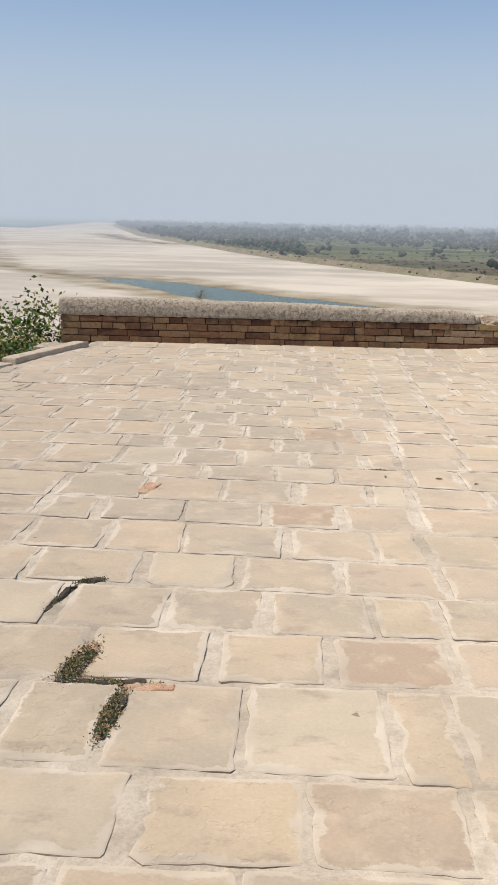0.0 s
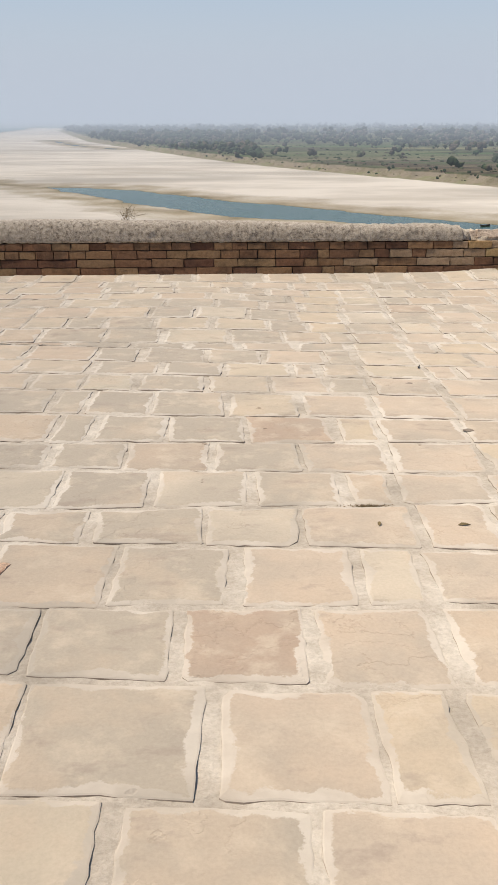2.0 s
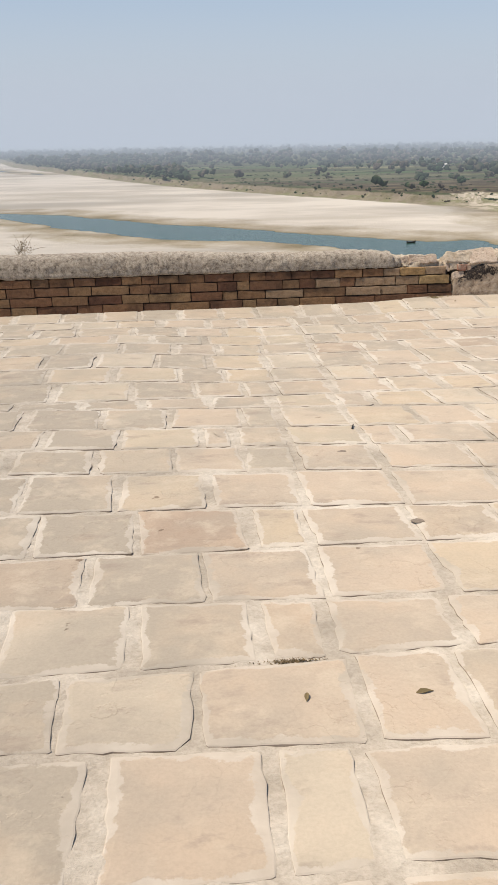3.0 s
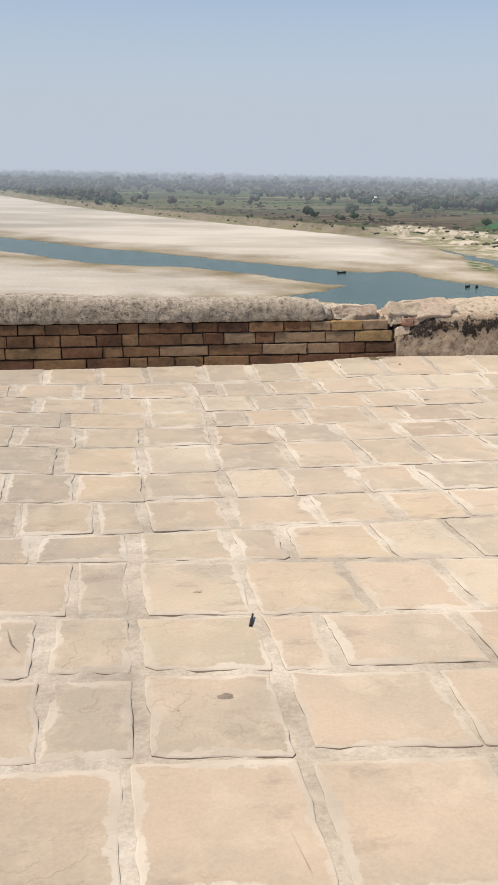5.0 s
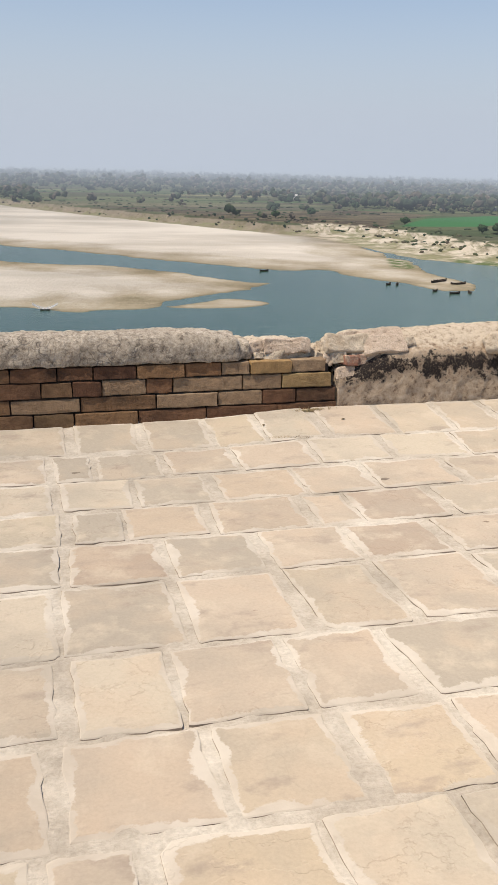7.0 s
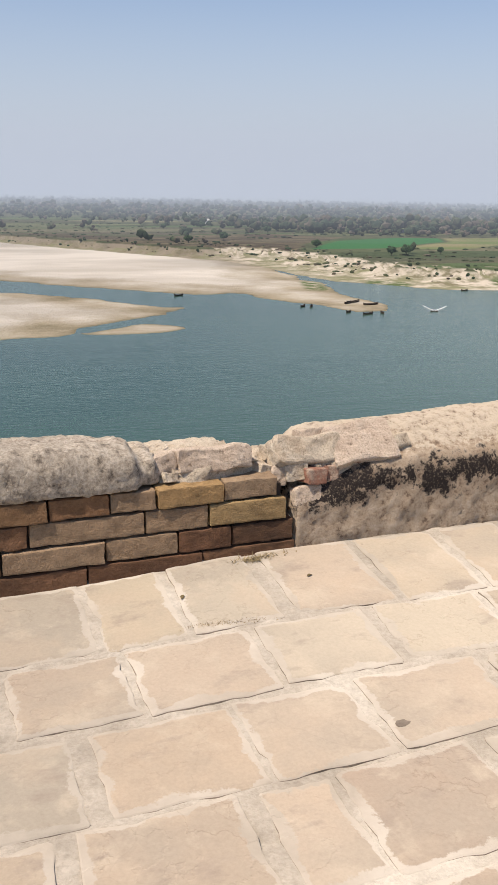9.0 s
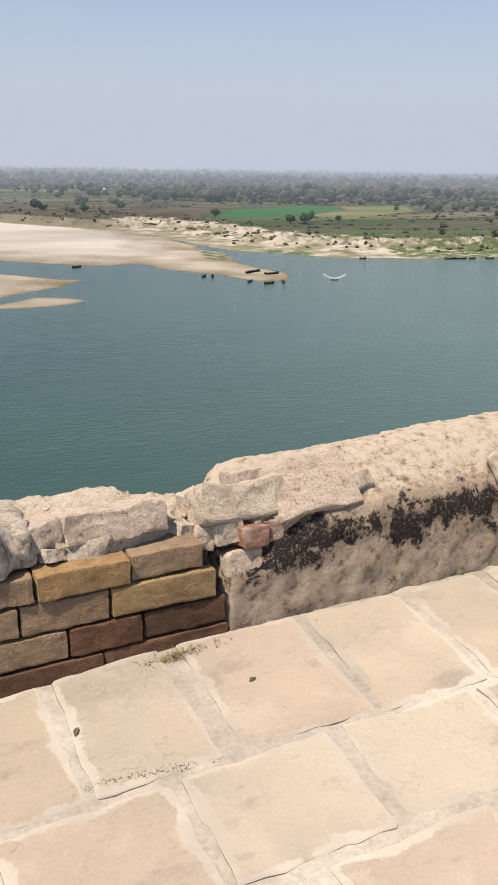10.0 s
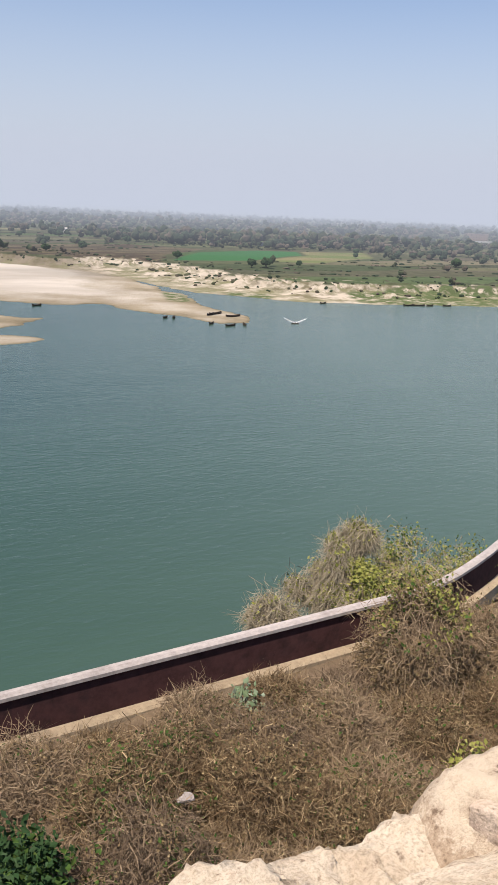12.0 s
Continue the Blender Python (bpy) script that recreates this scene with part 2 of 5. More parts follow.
def rubble_material(name, tones):
    """Freshly broken pale stone and lime: grit, pits and cracks."""
    m, nt, b = material(name, 0.95, 0.15)
    big, mid, fine = noise_tex(nt, 9.0, 7, 0.7), noise_tex(nt, 40, 6, 0.72), noise_tex(nt, 130, 4, 0.7)
    c = ramp(nt, big, [(0.28, tones[0]), (0.45, tones[1]), (0.58, tones[2]), (0.72, tones[3])])
    c = mix(nt, ramp(nt, mid, [(0.34, (0.8, 0.8, 0.8)), (0.42, (0, 0, 0))]), c, (0.25, 0.175, 0.12))
    c = mix(nt, 0.65, c, ramp(nt, fine, [(0.34, (0.50, 0.47, 0.43)), (0.56, (1, 1, 1))]), "MULTIPLY")
    nt.links.new(c, b.inputs["Base Color"])
    h = math_node(nt, "ADD", math_node(nt, "MULTIPLY", mid, 1.0), math_node(nt, "ADD", math_node(nt, "MULTIPLY", fine, 0.4), math_node(nt, "MULTIPLY", big, 1.5)))
    bump(nt, b, h, 0.9, 0.012)
    return m


rubble_mat = rubble_material("pale_rubble_stone", ((0.44, 0.335, 0.235), (0.60, 0.485, 0.355), (0.68, 0.575, 0.44), (0.54, 0.41, 0.295)))
pink_rubble_mat = rubble_material("pink_rubble_stone", ((0.49, 0.365, 0.27), (0.62, 0.485, 0.365), (0.68, 0.55, 0.425), (0.57, 0.43, 0.32)))
dirt_mat = stone_material("dry_dirt", [(0.09, 0.075, 0.06), (0.09, 0.075, 0.06)], 120, (0.05, 0.045, 0.03), 0.6, 0.02)


def coping_material():
    """Grey weathered lime plaster, crazed all over, with lichen and soot."""
    m, nt, b = material("crazed_plaster", 0.95)
    big, mid, fine = noise_tex(nt, 2.2, 5, 0.6), noise_tex(nt, 26, 6, 0.75), noise_tex(nt, 90, 4, 0.7)
    c = ramp(nt, mid, [(0.34, (0.16, 0.125, 0.095)), (0.45, (0.46, 0.375, 0.28)), (0.58, (0.65, 0.55, 0.43))])
    c = mix(nt, ramp(nt, big, [(0.45, (0, 0, 0)), (0.7, (0.35, 0.35, 0.35))]), c, (0.30, 0.24, 0.18))
    v = nt.nodes.new("ShaderNodeTexVoronoi")
    v.feature = "DISTANCE_TO_EDGE"
    v.inputs["Scale"].default_value = 16.0
    pos = nt.nodes.new("ShaderNodeNewGeometry").outputs["Position"]
    warp = nt.nodes.new("ShaderNodeTexNoise")
    warp.inputs["Scale"].default_value = 9.0
    nt.links.new(pos, warp.inputs["Vector"])
    nt.links.new(mix(nt, 0.14, pos, warp.outputs["Color"], "ADD"), v.inputs["Vector"])
    crack = ramp(nt, v.outputs["Distance"], [(0.0, (0.40, 0.40, 0.40)), (0.04, (1, 1, 1))])
    crack = mix(nt, ramp(nt, noise_tex(nt, 4.0, 4, 0.6), [(0.42, (0, 0, 0)), (0.60, (0.85, 0.85, 0.85))]), crack, (1.0, 1.0, 1.0))
    along = nt.nodes.new("ShaderNodeSeparateXYZ")
    nt.links.new(pos, along.inputs[0])
    sound = math_node(nt, "MULTIPLY", math_node(nt, "SUBTRACT", along.outputs["X"], 2.5), 2.5, clamp=True)
    crack = mix(nt, math_node(nt, "MULTIPLY", sound, 0.8), crack, (1.0, 1.0, 1.0))
    c = mix(nt, mix(nt, 1.0, crack, ramp(nt, fine, [(0.35, (0.6, 0.6, 0.6)), (0.6, (1, 1, 1))]), "MULTIPLY"), (0.10, 0.08, 0.065), c)
    nt.links.new(c, b.inputs["Base Color"])
    bump(nt, b, math_node(nt, "ADD", crack, math_node(nt, "MULTIPLY", mid, 1.5)), 0.8, 0.012)
    return m


def plaster_material():
    """Tan plaster on the broken stretch: black soot in ragged patches below the shoulder, pale lime where it has spalled."""
    m, nt, b = material("stained_plaster", 0.95)
    pos = nt.nodes.new("ShaderNodeNewGeometry").outputs["Position"]
    sep = nt.nodes.new("ShaderNodeSeparateXYZ")
    nt.links.new(pos, sep.inputs[0])
    mid, fine, big = noise_tex(nt, 22, 6, 0.75), noise_tex(nt, 90, 4, 0.75), noise_tex(nt, 3.6, 5, 0.65)
    c = ramp(nt, mid, [(0.36, (0.20, 0.135, 0.09)), (0.44, (0.42, 0.31, 0.21)), (0.56, (0.53, 0.41, 0.29)), (0.7, (0.62, 0.50, 0.375))])
    z = sep.outputs["Z"]
    lime = ramp(nt, math_node(nt, "ADD", math_node(nt, "MULTIPLY", z, 4.0), math_node(nt, "MULTIPLY", mid, 0.9)), [(0.62, (0, 0, 0)), (0.70, (1, 1, 1))])
    c = mix(nt, lime, c, ramp(nt, mid, [(0.36, (0.22, 0.16, 0.11)), (0.43, (0.50, 0.39, 0.28)), (0.55, (0.63, 0.52, 0.385)), (0.72, (0.60, 0.47, 0.34))]))
    band = math_node(nt, "SUBTRACT", 1.0, math_node(nt, "MULTIPLY", math_node(nt, "ABSOLUTE", math_node(nt, "ADD", z, 0.075)), 5.2), clamp=True)
    soot = ramp(nt, math_node(nt, "MULTIPLY", band, math_node(nt, "ADD", mid, math_node(nt, "ADD", math_node(nt, "MULTIPLY", math_node(nt, "SUBTRACT", big, 0.5), 1.6), math_node(nt, "MULTIPLY", math_node(nt, "SUBTRACT", noise_tex(nt, 11, 5, 0.7), 0.5), 1.3)))), [(0.29, (0, 0, 0)), (0.42, (1, 1, 1))])
    c = mix(nt, mix(nt, 1.0, soot, ramp(nt, fine, [(0.33, (0.55, 0.55, 0.55)), (0.46, (1, 1, 1))]), "MULTIPLY"), c, (0.036, 0.027, 0.023))
    nt.links.new(c, b.inputs["Base Color"])
    bump(nt, b, math_node(nt, "ADD", math_node(nt, "MULTIPLY", mid, 1.6), math_node(nt, "ADD", math_node(nt, "MULTIPLY", fine, 0.4), math_node(nt, "MULTIPLY", soot, -0.25))), 1.0, 0.014)
    return m


coping_mat, plaster_mat = coping_material(), plaster_material()
red_slab_mat = slab_material("brown_sandstone_slab", [(0.44, 0.33, 0.24), (0.475, 0.36, 0.265)])
pale_slab_mat = slab_material("pale_sandstone_slab", [(0.58, 0.49, 0.37), (0.595, 0.50, 0.38)])
grey_slab_mat = slab_material("grey_sandstone_slab", [(0.445, 0.375, 0.29), (0.48, 0.405, 0.31)])
pink_slab_mat = slab_material("pink_sandstone_slab", [(0.545, 0.435, 0.325), (0.56, 0.45, 0.34)])
ochre_slab_mat = slab_material("ochre_sandstone_slab", [(0.555, 0.445, 0.315), (0.565, 0.455, 0.325)])
red_stone_mat = rubble_material("broken_red_brick", ((0.28, 0.13, 0.08), (0.36, 0.18, 0.12), (0.52, 0.39, 0.29), (0.30, 0.145, 0.095)))
orange_brick_mat = rubble_material("crumbled_orange_brick", ((0.46, 0.25, 0.15), (0.56, 0.33, 0.21), (0.60, 0.42, 0.29), (0.50, 0.29, 0.18)))
yellow_brick_mat = stone_material("yellow_sandstone_brick", [(0.49, 0.325, 0.15), (0.51, 0.35, 0.17), (0.48, 0.30, 0.135)], 110, (0.20, 0.125, 0.06), 0.6, 0.042, grit=0.9)
tan_brick_mat = stone_material("tan_sandstone_brick", [(0.40, 0.265, 0.155), (0.43, 0.29, 0.175), (0.46, 0.325, 0.20)], 110, (0.22, 0.135, 0.08), 0.6, 0.042, grit=0.9)
# ---- structure ----
FLOOR_Y = (-14.0, 0.0, 3.0, 4.8, 6.0, 8.2, 9.2, 10.4, 11.5, 12.4, 13.0)
FLOOR_Z = (0.52, 0.04, -0.08, -0.15, -0.195, -0.275, -0.355, -0.405, -0.43, -0.425, -0.375)


def floor_z(x, y):
    """The worn terrace falls towards the parapet and swells up again along its broken end."""
    x, y = np.asarray(x, float), np.asarray(y, float)
    z = np.interp(y, FLOOR_Y, FLOOR_Z) + 0.04 * smooth01((x - 2.6) / 0.9) * smooth01((y - 11.8) / 0.8)
    return z + 0.07 * smooth01((1.4 - x) / 1.5) * smooth01((y - 9) / 1.5) * smooth01((13 - y) / 1.5)


def kerb_x(y):
    """The terrace's open edge, skew to the courses."""
    return -2.55 + 0.22 * (np.asarray(y, float) - 12.6)


def wall_y(x):
    return 12.90 + 0.014 * x


def grid_sheet(name, xs, ys, zfun, material, smooth=True):
    gx, gy = np.meshgrid(xs, ys)
    gz = zfun(gx, gy)
    n = len(xs)
    verts = np.stack([gx.ravel(), gy.ravel(), gz.ravel()], 1)
    faces = [(r * n + c, r * n + c + 1, (r + 1) * n + c + 1, (r + 1) * n + c) for r in range(len(ys) - 1) for c in range(n - 1)]
    return from_arrays(name, verts, faces, material, smooth)


def ripple(x, y, s, seed):
    return np.vectorize(lambda a, b: noise.noise((a * s, b * s, seed)))(x, y)


# terrace bed of lime mortar in which the slabs lie
floor = tagged(grid_sheet("floor", np.r_[np.arange(-5.2, -2.0, 0.06), np.arange(-2.0, 5.4, 0.022), np.arange(5.4, 12.01, 0.3)], np.r_[np.arange(-10, 1.7, 0.5), np.arange(1.7, 13.21, 0.022)],
                          lambda x, y: floor_z(x, y) - 0.0008 + np.minimum(0.006 * ripple(x, y, 4.5, 2) + 0.0065 * ripple(x, y, 15.0, 5), 0.0058) - 0.8 * smooth01((kerb_x(y) - 0.12 - x) / 0.1), mortar_mat),
               "worn beige sandstone terrace paving with wide mortar joints", "floor", kind="structure")

rnd = random.Random(4)
near_slabs, far_slabs = [], []


def slab_outline(corners, r):
    """A hand-cut slab from above: out of square, with worn or broken corners and ragged, spalled sides."""
    corners = [(x + r.uniform(-0.012, 0.012), y + r.uniform(-0.009, 0.009)) for x, y in corners]
    cut = [r.uniform(0.02, 0.05) if r.random() < 0.08 else r.uniform(0.003, 0.012) for _ in corners]
    seed = r.uniform(0, 90)
    pts = []
    for k in range(4):
        (ax, ay), (bx, by) = corners[k], corners[(k + 1) % 4]
        dx, dy = bx - ax, by - ay
        n = math.hypot(dx, dy)
        bay = r.uniform(0.2, 0.8) if r.random() < 0.25 else -9
        steps = 9
        for i in range(steps):
            s = cut[k] + (n - cut[k] - cut[(k + 1) % 4] * 0.8) * min(1, max(0, (i + (r.uniform(-0.3, 0.3) if 0 < i < steps - 1 else 0)) / (steps - 1)))
            off = 0.006 * noise.noise((ax + dx * s / n * 1.0 + seed, (ay + dy * s / n) * 1.0 * 7, s * 9)) + r.uniform(-0.0048, 0.0048)
            off += 0.009 * math.exp(-((s / n - bay) / 0.09) ** 2)
            pts.append((ax + dx * s / n - dy / n * off, ay + dy * s / n + dx / n * off))
    return pts


def slab_into(bm, corners, r):
    pts = slab_outline(corners, r)
    cx, cy = sum(x for x, _ in corners) / 4, sum(y for _, y in corners) / 4
    lift, tx, ty = r.uniform(0.0022, 0.0056), r.uniform(-0.006, 0.006), r.uniform(-0.007, 0.007)
    rings = []
    rim = bm.verts.layers.float.get("rim") or bm.verts.layers.float.new("rim")
    for inset, dz, worn in ((-0.002, -0.03, 1), (0.0, -0.003, 1), (0.005, -0.0005, 1), (0.03, 0.0032, 0.62), (0.075, 0.0045, 0)):
        ring = []
        for px, py in pts:
            d = math.hypot(px - cx, py - cy)
            k = 1 - inset / d
            qx, qy = cx + (px - cx) * k, cy + (py - cy) * k
            ring.append(bm.verts.new((qx, qy, float(floor_z(qx, qy)) + lift + dz + tx * (qx - cx) + ty * (qy - cy))))
            ring[-1][rim] = worn
        rings.append(ring)
    for k, (a, b) in enumerate(zip(rings, rings[1:])):
        for i in range(len(a)):
            j = (i + 1) % len(a)
            bm.faces.new((a[i], a[j], b[j], b[i])).material_index = 1 if k == 0 else 0
    bm.faces.new(rings[-1])


TONES = {"b": red_slab_mat, "y": pale_slab_mat, "g": grey_slab_mat, "p": pink_slab_mat, "o": ochre_slab_mat}


def lay_course(low, high, *joints, tones="", ahead=0):
    """One course of slabs between two bed joints, each (y at x = 0, slope). joints: its upright joints; it goes on at random to both sides.
    tones: a letter a slab, the first `ahead` of them before the first joint."""
    xs = list(joints)
    edge = float(kerb_x(low[0])) + 0.02
    while xs[0] > edge + 0.2:
        xs.insert(0, max(edge, xs[0] - rnd.uniform(0.34, 0.56)))
    first = len(xs) - len(joints) - ahead
    while xs[-1] < 11.6:
        xs.append(xs[-1] + rnd.uniform(0.34, 0.56))

    def bed(line, x):
        return line[0] + line[1] * max(-1.5, min(4.6, x))

    for i, (x0, x1) in enumerate(zip(xs, xs[1:])):
        if x1 - x0 < 0.1:
            continue
        g0, g1 = rnd.choice((0.010, 0.018, 0.026, 0.036)), rnd.choice((0.008, 0.014, 0.022, 0.030))
        a, b, lean = rnd.uniform(0.004, 0.026), rnd.uniform(0.003, 0.020), rnd.uniform(-0.012, 0.012)
        tone = tones[i - first] if 0 <= i - first < len(tones) else rnd.choice("..ggpyo") if x0 > 0.3 else rnd.choice("..gggy")
        corners = ((x0 + g0, bed(low, x0) + a), (x1 - g1, bed(low, x1) + a), (x1 - g1 + lean, bed(high, x1) - b), (x0 + g0 + lean, bed(high, x0) - b))
        inside = -1.25 < x0 < 1.1 + 0.24 * low[0]
        (near_slabs if inside and len(near_slabs) < 290 else far_slabs).append((corners, TONES.get(tone, slab_mat)))


# ---- parapet ----
def lay_bricks(parent, z0, z1, joints, tones="", depth=0.16):
    """One course between given upright joints. tones: a letter a brick from the last one back: y yellow, t tan, r red."""
    for i, (x0, x1) in enumerate(zip(joints, joints[1:])):
        back = len(joints) - 2 - i
        tone = tones[-1 - back] if back < len(tones) else "r"
        near = x1 > 2.0
        w, xm = x1 - x0, (x0 + x1) / 2
        bm = block(w - 0.008, depth, z1 - z0 - rnd.uniform(0.005, 0.012), 11 if near else 4, 0.0045 if near else 0.006, 0.045, rnd.random() * 40, 17.0 if near else 12.0,
                   (xm, wall_y(xm) + depth / 2 + rnd.uniform(-0.006, 0.008), (z0 + z1) / 2))
        part("brick", bm, {"y": yellow_brick_mat, "t": tan_brick_mat}.get(tone, brick_mat), parent)


def random_joints(x0, x1, lengths):
    xs = [x0]
    while x1 - xs[-1] > lengths[0] * 0.8:
        xs.append(xs[-1] + rnd.choice(lengths) * rnd.uniform(0.85, 1.15))
    xs[-1:] = [] if x1 - xs[-1] < 0.12 and len(xs) > 1 else xs[-1:]
    return xs


def loft(name, xs, section, material, parent=None, rough=0.01, scale=9.0, seed=0.0):
    """A rough body drawn along x. section(x) gives the (y, z) outline, open at its foot."""
    verts, faces, n = [], [], None
    for x in xs:
        ring = section(x)
        n = len(ring)
        for y, z in ring:
            p = Vector((x, y, z))
            d = noise.noise_vector(p * scale + Vector((seed, 0, 0))) * rough + noise.noise_vector(p * scale * 3 + Vector((seed, 5, 0))) * rough * 0.55 + noise.noise_vector(p * scale * 7 + Vector((seed, 9, 0))) * rough * 0.28
            verts.append(p + d)
    for i in range(len(xs) - 1):
        for j in range(n - 1):
            a = i * n + j
            faces.append((a, a + n, a + n + 1, a + 1))
    for base in (0, (len(xs) - 1) * n):
        faces.append(tuple(range(base, base + n)))
    ob = from_arrays(name, verts, faces, material, True)
    bmx = bmesh.new()
    bmx.from_mesh(ob.data)
    bmesh.ops.recalc_face_normals(bmx, faces=bmx.faces)
    bmx.to_mesh(ob.data)
    bmx.free()
    if parent:
        ob.parent = parent
    return ob


def spread(points, n):
    """Even steps along a polyline of (y, z)."""
    pts = np.array(points, float)
    run = np.r_[0, np.cumsum(np.hypot(*np.diff(pts, axis=0).T))]
    s = np.linspace(0, run[-1], n)
    return list(zip(np.interp(s, run, pts[:, 0]), np.interp(s, run, pts[:, 1])))


WALL_END, BREAK_X = -3.13, 3.71
bm = bmesh.new()
box(bm, WALL_END + 0.03, BREAK_X - 0.07, 12.93, 13.38, -0.60, -0.04)
for v in bm.verts:
    if v.co.y < 13:
        v.co.y = wall_y(v.co.x) + 0.035
wall = tagged(link("wall_parapet", bm, core_mat), "low parapet of red and brown sandstone bricks with dark joints", "wall", kind="structure")
lay_bricks(wall, -0.085, 0.004, random_joints(WALL_END, 1.58, (0.24, 0.31, 0.21, 0.34)) + [1.58, 1.86, 2.08, 2.35, 2.66, 2.90, 3.09, 3.375, 3.615], "tyt")
lay_bricks(wall, -0.188, -0.087, random_joints(WALL_END, 1.40, (0.22, 0.31, 0.40, 0.20)) + [1.40, 1.76, 1.95, 2.13, 2.41, 2.58, 3.04, 3.31, 3.655], "rrtrtty")
lay_bricks(wall, -0.288, -0.190, random_joints(WALL_END, 1.265, (0.44, 0.30, 0.48, 0.36)) + [1.265, 1.574, 1.996, 2.474, 2.876, 3.178, 3.41, 3.69], "trttrr")
lay_bricks(wall, -0.388, -0.290, random_joints(WALL_END, 1.47, (0.26, 0.36, 0.30, 0.42)) + [1.47, 1.707, 1.956, 2.357, 2.80, 3.28, 3.70], "")
lay_bricks(wall, -0.485, -0.390, random_joints(WALL_END, 3.3, (0.33, 0.27, 0.36)) + [3.70], "")


def coping_section(x):
    # swells over the bricks, thins out where it has broken away
    k = 1 - smooth01((x - 3.00 - 0.03 * math.sin(x * 41)) / 0.17)
    b = 1 - 0.22 * smooth01((x - 2.65) / 0.4)
    top = 0.02 + (0.18 * k + 0.01 * math.sin(x * 2.3) + 0.055 * smooth01((1.6 - x) / 2.2)) * b
    f = wall_y(x) - 0.012 + 0.16 * (1 - k)
    return spread([(f + 0.05, 0.004), (f, 0.012), (f - 0.004, top * 0.62), (f + 0.022, top * 0.90), (f + 0.07, top * 0.99), (13.10, top), (13.23, top * 0.93), (13.31, top * 0.6), (13.33, -0.02)], 30)


coping = loft("coping", np.r_[np.arange(WALL_END - 0.02, 1.6, 0.04), np.arange(1.6, 3.17, 0.014)], coping_section, coping_mat, wall, 0.012, 13.0)
coping["label"] = "grey crazed plaster coping"

# the break: bedding stones laid bare
def loose_rock(name, x, y, z, sx, sy, sz, mat, rz=0, rx=0, ry=0, seed=1, square=0.8, parent=None):
    ob = part(name, rock(sx, sy, sz, seed, 4 if sx > 0.05 else 1, min(0.006, sx * 0.06), square), mat, parent or wall)
    ob.matrix_basis = pose(x, y, z, rx, ry, rz)
    return ob


def bedding_section(x):
    k = smooth01((x - 2.6) / 0.3) * (1 - 0.5 * smooth01((x - 3.35) / 0.3))
    top = 0.012 + 0.086 * k - 0.016 * smooth01((x - 3.45) / 0.12)
    f = wall_y(x) + 0.10 + 0.05 * math.sin(x * 9)
    return spread([(f, -0.02), (f + 0.01, top * 0.6), (f + 0.08, top * 0.9), (13.20, top), (13.315, top * 0.97), (13.345, top * 0.5), (13.35, -0.1)], 26)


bedding = loft("bedding", np.arange(2.62, 3.82, 0.014), bedding_section, rubble_mat, wall, 0.024, 13.0, 2.0)
bedding["label"] = "pale broken lime bedding"
def bed_block(x, y, z, sx, sy, sz, mat, rz=0, rx=0, ry=0, seed=1.0):
    ob = part("bed_stone", block(sx, sy, sz, 16, 0.009, 0.10, seed, 16.0, warp=1.5), mat, wall)
    ob.matrix_basis = pose(x, y, z, rx, ry, rz)


bed_block(3.355, 13.115, 0.055, 0.32, 0.19, 0.105, pink_rubble_mat, 4, -16, 1, 31.0)
bed_block(3.11, 13.10, 0.062, 0.17, 0.15, 0.08, pink_rubble_mat, 7, -12, -2, 32.0)
loose_rock("bed_stone", 2.98, 13.22, 0.085, 0.36, 0.18, 0.06, rubble_mat, 3, 2, 2, 33, 0.95)
loose_rock("bed_stone", 3.28, 13.25, 0.070, 0.30, 0.14, 0.05, rubble_mat, -3, -4, 1, 34, 0.95)
loose_rock("bed_stone", 3.53, 13.22, 0.008, 0.22, 0.20, 0.06, rubble_mat, 4, -4, 5, 35, 0.95)
bed_block(3.585, 13.09, -0.005, 0.075, 0.09, 0.07, rubble_mat, 24, 0, 10, 36.0)
bed_block(3.655, 13.08, -0.03, 0.07, 0.10, 0.07, pink_rubble_mat, -12, 0, 14, 37.0)
bed_block(3.16, 13.025, 0.018, 0.07, 0.07, 0.04, rubble_mat, 20, -20, 8, 38.0)

# plastered stretch beyond the break
RIGHT_END = 9.0


def plaster_section(x):
    k = smooth01((x - BREAK_X) / 0.14)
    raw = 1 - smooth01((x - 4.12) / 0.16)
    top = 0.02 + 0.13 * k + 0.03 * smooth01((x - 4.1) / 0.8)
    f = wall_y(x) - 0.005
    sh = -0.10 + 0.13 * smooth01((x - BREAK_X) / 0.45)
    return spread([(f + 0.02, -0.60), (f, -0.30), (f, sh - 0.06), (f + 0.02, sh), (f + 0.10, sh + (top - sh) * (0.45 - 0.24 * raw)), (f + 0.20 - 0.05 * raw, top - 0.02 - 0.04 * raw), (f + 0.28, top), (f + 0.37, top - 0.02), (f + 0.42, top - 0.10), (f + 0.42, -0.60)], 60)


ruin = tagged(loft("wall_plastered", np.r_[np.arange(BREAK_X, 5.4, 0.018), np.arange(5.4, RIGHT_END, 0.06)], plaster_section, plaster_mat, None, 0.011, 13.0, 3.0),
              "broken parapet stretch in tan plaster with black soot stains", "wall", kind="structure")


def on_ruin(name, x, y, z, sx, sy, sz, mat, rz=0, rx=0, ry=0, seed=1, square=0.8):
    return loose_rock(name, x, y, z, sx, sy, sz, mat, rz, rx, ry, seed, square, ruin)


